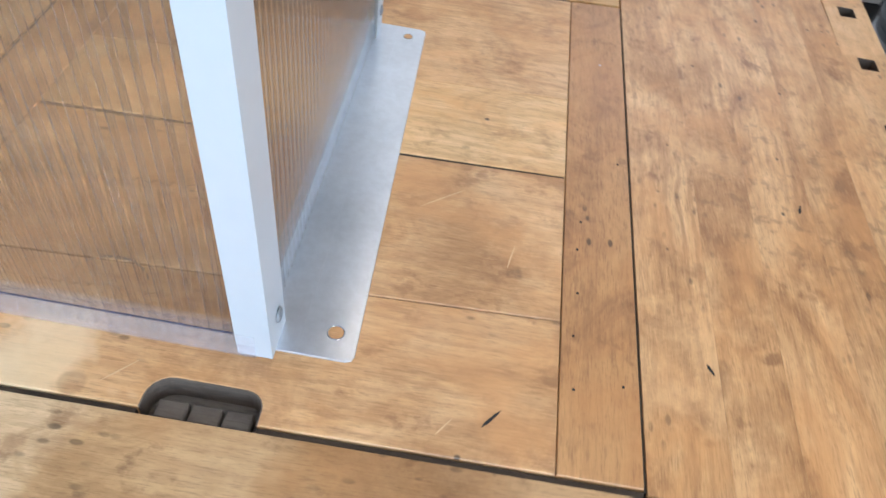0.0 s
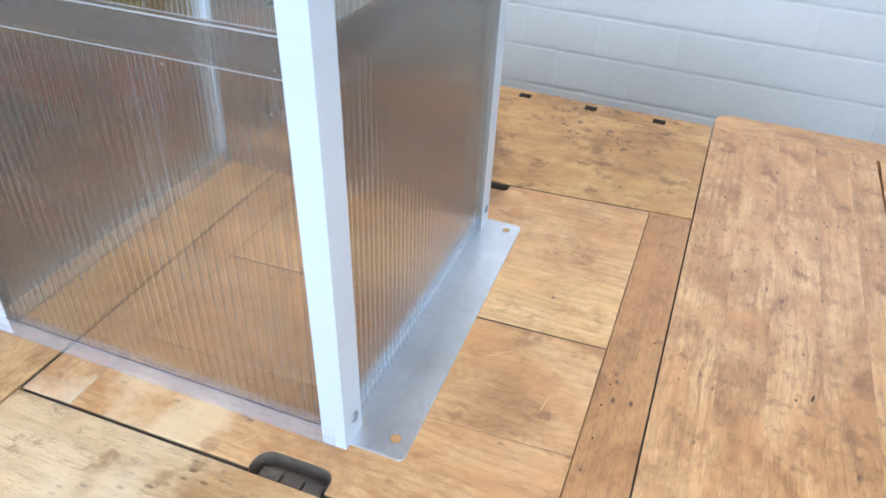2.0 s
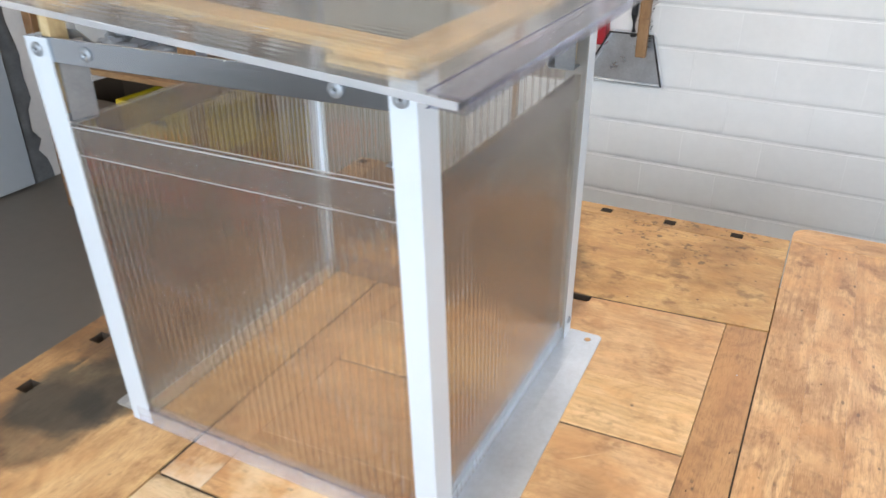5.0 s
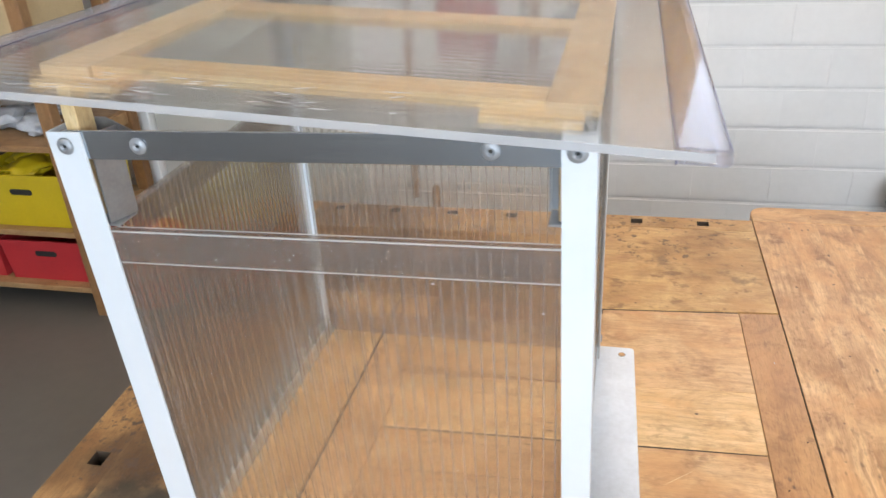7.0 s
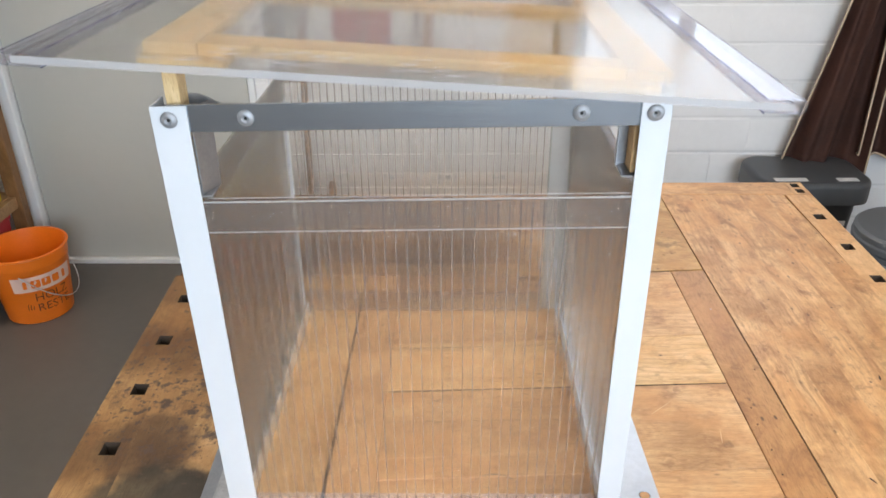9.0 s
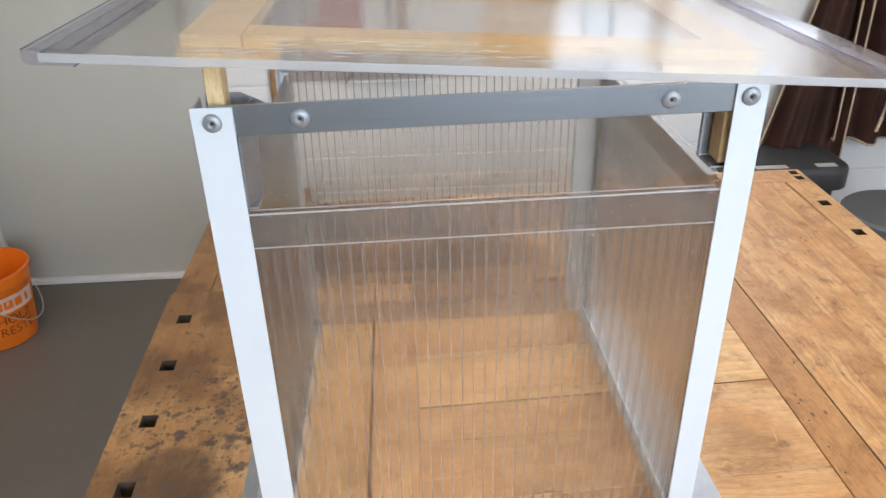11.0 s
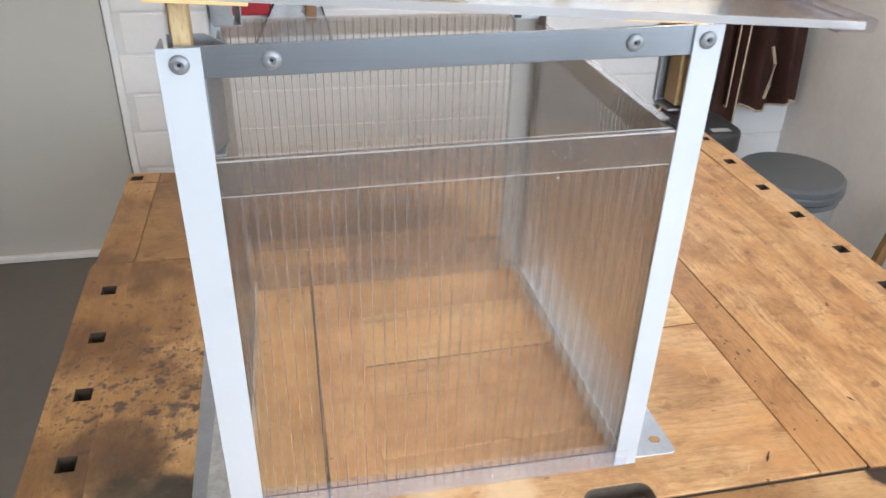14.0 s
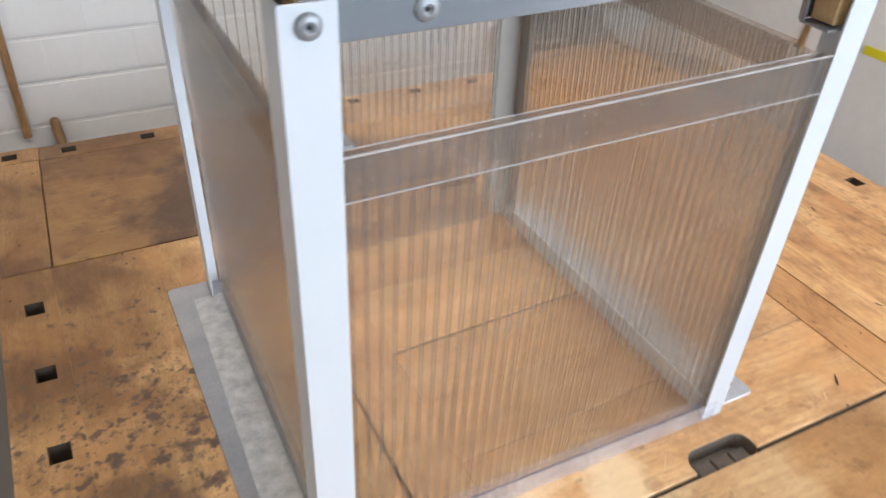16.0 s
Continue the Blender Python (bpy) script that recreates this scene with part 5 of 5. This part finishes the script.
# wooden shelf rack with crates
SH = dict(x0=-2.62, x1=-1.81, y0=1.53, y1=1.93)
rack = thing("shelf_rack", (-2.2, 1.73, 0), "brown wooden shelf rack with leaning posts, partly filled", "shelf")
for px in (SH["x0"], SH["x1"]):
    for py in (SH["y0"], SH["y1"]):
        bm = box(px - 0.025, px + 0.025, py - 0.022, py + 0.022, 0, 1.75, 0.003)
        part("post", bm, M_SHELF, rack)
    for z in (0.09, 0.315, 0.63, 0.925, 1.45):
        part("rail", box(px - 0.012, px + 0.012, SH["y0"] + 0.0225, SH["y1"] - 0.0225, z - 0.022, z + 0.022, 0.002), M_SHELF_X, rack)
LEVELS = (0.114, 0.338, 0.655, 0.950, 1.475)
for z in LEVELS:
    part("shelf_board", box(SH["x0"] + 0.0125, SH["x1"] - 0.0125, SH["y0"] - 0.018, SH["y1"] + 0.018, z - 0.022, z, 0.002), M_SHELF_X, rack)


def crate(name, x0, x1, y0, y1, z, h, mat, label, group):
    """A moulded box with a thick rim, an open top, grip openings in its ends and front ribs."""
    ob = thing(name, ((x0 + x1) / 2, (y0 + y1) / 2, z), label, "crate", group)
    t, ins = 0.004, 0.012
    bm = bmesh.new()
    def ring(d, zz):
        return [bm.verts.new((x, y, zz)) for x, y in ((x0 + d, y0 + d), (x1 - d, y0 + d), (x1 - d, y1 - d), (x0 + d, y1 - d))]
    r = [ring(ins, z + 0.0005), ring(0.004, z + h - 0.016), ring(0.0, z + h - 0.016), ring(0.0, z + h), ring(t + 0.004, z + h), ring(ins + t, z + t)]
    for a, b in zip(r, r[1:]):
        for k in range(4):
            bm.faces.new((a[k], a[(k + 1) % 4], b[(k + 1) % 4], b[k]))
    bm.faces.new(r[0][::-1]), bm.faces.new(r[-1])
    part("shell", bm, mat, ob)
    cx = (x0 + x1) / 2
    g = part("grip", prism(rounded(cx - 0.045, cx + 0.045, z + h * 0.62, z + h * 0.62 + 0.022, 0.010), 0, 0.002), M_HOLE, ob, "dark grip opening")
    for v in g.data.vertices:
        v.co = (v.co.x, y0 + 0.0045 - v.co.z + (1 - (v.co.y - z) / h) * 0.006, v.co.y)
    return ob


crate("crate", -2.575, -2.215, 1.545, 1.885, LEVELS[0], 0.150, M_RED, "red plastic crate on the lowest shelf", "crates in the rack")
crate("crate", -2.20, -1.825, 1.540, 1.885, LEVELS[0], 0.165, M_RED, "red plastic crate on the lowest shelf", "crates in the rack")
yc = crate("crate", -2.235, -1.82, 1.535, 1.885, LEVELS[1], 0.200, M_YELLOW, "yellow plastic crate filled with yellow things", "crates in the rack")
crate("crate", -2.590, -2.250, 1.545, 1.885, LEVELS[1], 0.180, M_DARKCRATE, "dark brown crate on the second shelf", "crates in the rack")


def lumps(name, x0, x1, y0, y1, z, n, mat, label, category, seed):
    """A heap of soft folded pieces."""
    ob = thing(name, ((x0 + x1) / 2, (y0 + y1) / 2, z), label, category)
    rnd = random.Random(seed)
    for _ in range(n):
        x, y = rnd.uniform(x0 + 0.04, x1 - 0.04), rnd.uniform(y0 + 0.05, y1 - 0.05)
        bm = bmesh.new()
        bmesh.ops.create_icosphere(bm, subdivisions=3, radius=1.0)
        s = (rnd.uniform(0.045, 0.075), rnd.uniform(0.05, 0.08), rnd.uniform(0.018, 0.04))
        for v in bm.verts:
            k = 1 + 0.45 * noise.noise(v.co * 1.9 + Vector((x * 9, y * 9, 3))) + 0.22 * noise.noise(v.co * 5.0 + Vector((y * 7, x * 7, 1)))
            v.co = Vector((x + v.co.x * s[0] * k, y + v.co.y * s[1] * k, z + s[2] + max(-s[2], v.co.z * s[2] * k)))
        part("piece", bm, mat, ob, smooth=60)
    return ob


lumps("work_gloves", -2.20, -1.86, 1.56, 1.86, LEVELS[1] + 0.165, 9, M_YELLOW, "heap of yellow gloves in the yellow crate", "gloves", 4)
lumps("folded_sheeting", -2.56, -1.84, 1.56, 1.88, LEVELS[2], 14, M_PAPER, "crumpled pale sheeting on the shelf", "sheeting", 8)
for k in range(3):
    x = -2.56 + 0.25 * k
    crt = thing("storage_box", (x + 0.11, 1.72, LEVELS[3]), "plain beige card box on the upper shelf", "box", "card boxes")
    part("carton", box(x, x + 0.22, 1.56, 1.88, LEVELS[3] + 0.0005, LEVELS[3] + 0.24, 0.003), M_CARD, crt)
    part("box_lid", box(x - 0.003, x + 0.223, 1.557, 1.883, LEVELS[3] + 0.241, LEVELS[3] + 0.28, 0.003), M_CARD, crt)

# black bin with a wide rounded lid, at the back wall
bin1 = thing("waste_bin", (1.03, 1.86, 0), "black plastic bin with a rounded dark lid and pale stickers", "bin")
bm = prism(rounded(0.87, 1.19, 1.74, 1.98, 0.05, 6), 0.0, 0.385)
for v in bm.verts:
    k = 0.88 + 0.12 * v.co.z / 0.385
    v.co.x, v.co.y = 1.03 + (v.co.x - 1.03) * k, 1.86 + (v.co.y - 1.86) * k
part("bin_body", bm, M_BLACK, bin1, smooth=35)
part("lid", prism(rounded(0.835, 1.225, 1.715, 1.995, 0.075, 8), 0.386, 0.462, 0.022, seg=4), M_BIN, bin1, "dark grey rounded lid", smooth=45)
part("sticker", box(0.89, 1.0, 1.745, 1.775, 0.4622, 0.4628), M_STICKER, bin1)
part("sticker", box(1.10, 1.17, 1.745, 1.775, 0.4622, 0.4628), M_STICKER, bin1)
part("front_label", box(1.05, 1.15, 1.7375, 1.7395, 0.30, 0.318), M_STICKER, bin1)

# round grey bin
bin2 = thing("pedal_bin", (1.12, 1.315, 0), "round bin with a flat grey lid and metal body", "bin")
part("bin_body", lathe([(0.118, 0), (0.122, 0.004), (0.146, 0.43), (0.146, 0.445)], (1.12, 1.315, 0), 40, closed=True), M_STEELBIN, bin2, smooth=35)
part("rim_ring", lathe([(0.147, 0.425), (0.153, 0.428), (0.153, 0.444), (0.147, 0.447)], (1.12, 1.315, 0), 40), M_GREY, bin2, smooth=35)
part("lid", lathe([(0.150, 0.449), (0.160, 0.452), (0.162, 0.468), (0.158, 0.474), (0.160, 0.480), (0.159, 0.490), (0.150, 0.498), (0.10, 0.503), (0.001, 0.505)], (1.12, 1.315, 0), 40, closed=False), M_GREY, bin2, "flat grey lid with stepped rim", smooth=35)

# apron hung from a hook in the corner
hook = thing("wall_hook", (1.49, WALL_Y, 1.03), "black round wall hook", "hook")
part("plate", cyl((1.49, WALL_Y - 0.001, 1.03), (0, -1, 0), 0.03, 0.03, 0.008, 20), M_BLACK, hook)
knob = part("knob", lathe([(0.010, 0), (0.010, 0.03), (0.022, 0.04), (0.024, 0.052), (0.015, 0.06), (0.001, 0.062)], (0, 0, 0), 16), M_BLACK, hook, smooth=50)
knob.data.transform(Matrix.Translation((1.49, WALL_Y - 0.009, 1.03)) @ pose(0, 0, 0, 90, 0, 0))

apron = thing("apron", (1.3, WALL_Y - 0.05, 0.8), "dark brown cloth apron with beige piping, hanging in folds", "apron")


def cloth(name, top, bottom, zt, zb, depth, folds, seed, label):
    """Hanging cloth from a narrow gathered top to a wide hem."""
    bm = bmesh.new()
    nu, nv = 44, 26
    rnd = random.Random(seed)
    ph = [rnd.uniform(0, 6.28) for _ in range(4)]

    def at(u, v, off=0.0):
        x0, x1 = top[0] + (bottom[0] - top[0]) * v ** 1.25, top[1] + (bottom[1] - top[1]) * v ** 0.8
        x = x0 + (x1 - x0) * u
        amp = depth * (0.55 + 0.45 * v)
        y = WALL_Y - 0.05 - amp * (0.5 + 0.5 * math.sin(folds * u * 6.28 + ph[0] + 1.3 * v)) - 0.3 * amp * math.sin(folds * 2.3 * u * 6.28 + ph[1] - v)
        z = zt + (zb - zt) * v + 0.02 * math.sin(u * 5 + ph[2]) * v + 0.012 * math.sin(u * 13 + ph[3]) * v
        return Vector((x, y + off, z))
    vs = [[bm.verts.new(at(i / nu, j / nv)) for i in range(nu + 1)] for j in range(nv + 1)]
    for j in range(nv):
        for i in range(nu):
            bm.faces.new((vs[j][i], vs[j][i + 1], vs[j + 1][i + 1], vs[j + 1][i]))
    bmesh.ops.solidify(bm, geom=bm.faces[:], thickness=0.003)
    part(name, bm, M_APRON, apron, label, smooth=70)
    part("piping", tube([at(i / nu, 1.0, -0.002) for i in range(nu + 1)], 0.0045, 6), M_PIPING, apron, "beige hem piping", smooth=60)
    for u in (0.0, 1.0):
        part("piping", tube([at(u, j / nv, -0.003) for j in range(0, nv + 1, 2)], 0.0035, 6), M_PIPING, apron, "beige hem piping", smooth=60)


cloth("front_cloth", (1.23, 1.44), (1.235, 1.545), 1.62, 0.485, 0.06, 2.2, 3, "front of the apron")
cloth("back_cloth", (1.20, 1.28), (0.97, 1.27), 1.60, 0.40, 0.05, 1.6, 11, "side of the apron")
part("strap", tube([(1.31, 1.91, 1.30), (1.33, 1.895, 1.12), (1.345, 1.89, 1.02), (1.37, 1.89, 0.985), (1.395, 1.89, 1.01), (1.405, 1.895, 1.12)], 0.006, 6), M_PIPING, apron, "looped beige tie", smooth=60)
part("strap", tube([(1.355, 1.885, 0.72), (1.375, 1.88, 0.66), (1.37, 1.88, 0.58), (1.36, 1.88, 0.53)], 0.006, 6), M_PIPING, apron, "looped beige tie", smooth=60)

# dustpan with a hand brush, and a red tool beside it on the brick wall
pan = thing("dustpan", (-0.34, WALL_Y - 0.04, 0.73), "bright steel dustpan hanging on the white brick wall", "dustpan")
bm = bmesh.new()
front = [(-0.47, 0.738), (-0.212, 0.738), (-0.255, 0.90), (-0.385, 0.90)]
prism(front, 0, 0.003, bm=bm)
for (xa, za), (xb, zb) in ((front[1], front[2]), (front[2], front[3]), (front[3], front[0])):
    d = Vector((xb - xa, zb - za)).normalized()
    nx, nz = d.y * 0.003, -d.x * 0.003
    prism([(xa, za), (xb, zb), (xb + nx, zb + nz), (xa + nx, za + nz)], 0.003, 0.045, bm=bm)
for v in bm.verts:
    v.co = (v.co.x, WALL_Y - 0.010 - v.co.z, v.co.y)
part("tray", bm, M_STEEL, pan)
part("rim", tube([(-0.208, WALL_Y - 0.056, 0.742), (-0.251, WALL_Y - 0.056, 0.902), (-0.389, WALL_Y - 0.056, 0.902), (-0.474, WALL_Y - 0.056, 0.742)], 0.0035, 6), M_BLACK, pan, "dark rolled rim")
part("lip", tube([(-0.472, WALL_Y - 0.014, 0.733), (-0.21, WALL_Y - 0.014, 0.733)], 0.005, 8), M_STEEL, pan, "rolled bright lip")
part("pan_handle", tube([(-0.32, WALL_Y - 0.03, 0.89), (-0.32, WALL_Y - 0.045, 0.96), (-0.32, WALL_Y - 0.03, 1.08)], 0.011, 10), M_BLACK, pan, "black handle")
brush = thing("hand_brush", (-0.27, WALL_Y - 0.07, 0.84), "wooden hand brush with black bristles hanging over the dustpan", "brush")
part("brush_back", box(-0.297, -0.262, WALL_Y - 0.085, WALL_Y - 0.066, 0.835, 1.12, 0.006, seg=2), M_SHELF, brush)
bm = bmesh.new()
rnd = random.Random(5)
for k in range(160):
    z = rnd.uniform(0.85, 1.10)
    x = rnd.uniform(-0.300, -0.258)
    tip = (x + rnd.uniform(-0.02, 0.02), WALL_Y - 0.030 + rnd.uniform(-0.01, 0.006), z + rnd.uniform(-0.012, 0.012))
    a, b, c = bm.verts.new((x - 0.0016, WALL_Y - 0.067, z)), bm.verts.new((x + 0.0016, WALL_Y - 0.067, z)), bm.verts.new(tip)
    d = bm.verts.new((x, WALL_Y - 0.067, z + 0.003))
    bm.faces.new((a, b, c)), bm.faces.new((b, d, c)), bm.faces.new((d, a, c))
tagged(part("bristles", bm, M_BRISTLE, brush), kind="stuff")
red = thing("red_toolbox", (-0.48, WALL_Y - 0.03, 0.9), "dark red lacquered box hanging on the wall beside the dustpan", "tool")
part("case", box(-0.60, -0.405, WALL_Y - 0.055, WALL_Y - 0.001, 0.855, 1.25, 0.006, seg=2), M_REDTOOL, red)
part("clasp", box(-0.52, -0.48, WALL_Y - 0.060, WALL_Y - 0.0555, 0.90, 0.93, 0.002), M_BLACK, red)

# broom sticks at the wall behind the bench
for (x0, z0, x1, z1, r, lab) in ((-0.728, 0.31, -0.712, 1.15, 0.012, "brown wooden broom stick against the wall"), ):
    st = thing("broom_stick", ((x0 + x1) / 2, WALL_Y - 0.02, z0), lab, "stick")
    part("stick", tube([(x0, WALL_Y - 0.020, z0), (x1, WALL_Y - 0.016, z1)], r, 12), M_STICK, st, smooth=50)
    part("ferrule", cyl((x0, WALL_Y - 0.020, z0 - 0.012), (0, 0, 1), r * 0.9, r * 1.02, 0.012, 12), M_STEEL, st)
    part("wall_clip", box((x0 + x1) / 2 - 0.018, (x0 + x1) / 2 + 0.018, WALL_Y - 0.012, WALL_Y - 0.0005, 1.0, 1.03, 0.002), M_BLACK, st)
st = thing("tool_handle", (-0.646, WALL_Y - 0.05, 0.0), "brown rounded tool handle standing against the wall", "handle")
part("stick", tube([(-0.635, WALL_Y - 0.16, 0.0), (-0.642, WALL_Y - 0.05, 0.30), (-0.645, WALL_Y - 0.035, 0.35)], 0.015, 12), M_STICK, st, smooth=50)
part("end_cap", lathe([(0.0145, 0), (0.0125, 0.008), (0.006, 0.013), (0.001, 0.014)], (-0.645, WALL_Y - 0.034, 0.352), 12), M_STICK, st, smooth=50)

# at the right wall: a leaning lath, and yellow tape on the plaster
lath = thing("wooden_lath", (1.50, 1.36, 0), "brown wooden lath leaning at the white wall", "lath")
bm = box(-0.018, 0.018, -0.012, 0.012, 0, 0.62, 0.002)
turned(bm, Matrix.Translation((1.49, 1.30, 0.004)) @ pose(0, 0, 0, 4, 9, 0))
part("lath_body", bm, M_STICK, lath)
tape = thing("yellow_tape", (1.569, 0.85, 0.60), "strip of yellow tape along the white wall", "tape")
part("strip", box(1.5675, 1.5695, 0.35, 1.045, 0.585, 0.612, 0.0005), M_TAPE, tape)

# ---- bricks of the back wall, last ----
BR_L, BR_H, JT = 0.25, 0.1325, 0.008
shared = {}
rnd = random.Random(21)


def brick_mesh(w):
    key = round(w, 3)
    if key not in shared:
        bm = box(-w / 2, w / 2, -0.0065, 0.0, -(BR_H - JT) / 2, (BR_H - JT) / 2)
        es = [e for e in bm.edges if all(v.co.y < -0.002 for v in e.verts) and abs(e.verts[0].co.z - e.verts[1].co.z) < 0.001]
        bmesh.ops.bevel(bm, geom=es, offset=0.0045, segments=2, affect="EDGES")
        shared[key] = finish(bm, M_WALL, "brick")
    return shared[key]


spans = [(WALL_L, DOOR[0] - 0.064), (DOOR[1] + 0.028, WALL_R)]
rest = bmesh.new()
for k in range(-5, 16):
    z0 = 0.73 + BR_H * k
    zc = z0 + BR_H / 2
    if zc < 0.06 or zc + BR_H / 2 > CEIL:
        continue
    phase = 0.0 if k % 2 else 0.125
    for a, b in spans:
        i = math.floor((a - phase) / BR_L)
        while phase + i * BR_L < b:
            x0, x1 = max(a, phase + i * BR_L) + rnd.choice((-0.0001, -0.0001, 0.0002, 0.0007)), min(b, phase + (i + 1) * BR_L) - rnd.choice((-0.0001, -0.0001, 0.0002))
            i += 1
            if x1 - x0 < 0.03 or (x1 > HIGH[0] - 0.01 and x0 < HIGH[1] + 0.01 and zc + BR_H / 2 > HIGH[2] and zc - BR_H / 2 < HIGH[3]):
                continue
            y = WALL_Y + 0.0058 + rnd.uniform(-0.0004, 0.0004)
            if -1.0 < x0 < 1.6 and zc < 1.7:
                ob = new("brick", brick_mesh(x1 - x0))
                ob.location, ob.parent = ((x0 + x1) / 2, y, zc), wall
            else:
                box(x0, x1, y - 0.006, y, zc - (BR_H - JT) / 2, zc + (BR_H - JT) / 2, bm=rest)
rest_ob = part("far_bricks", rest, M_WALL, wall)
tagged(rest_ob, kind="stuff")
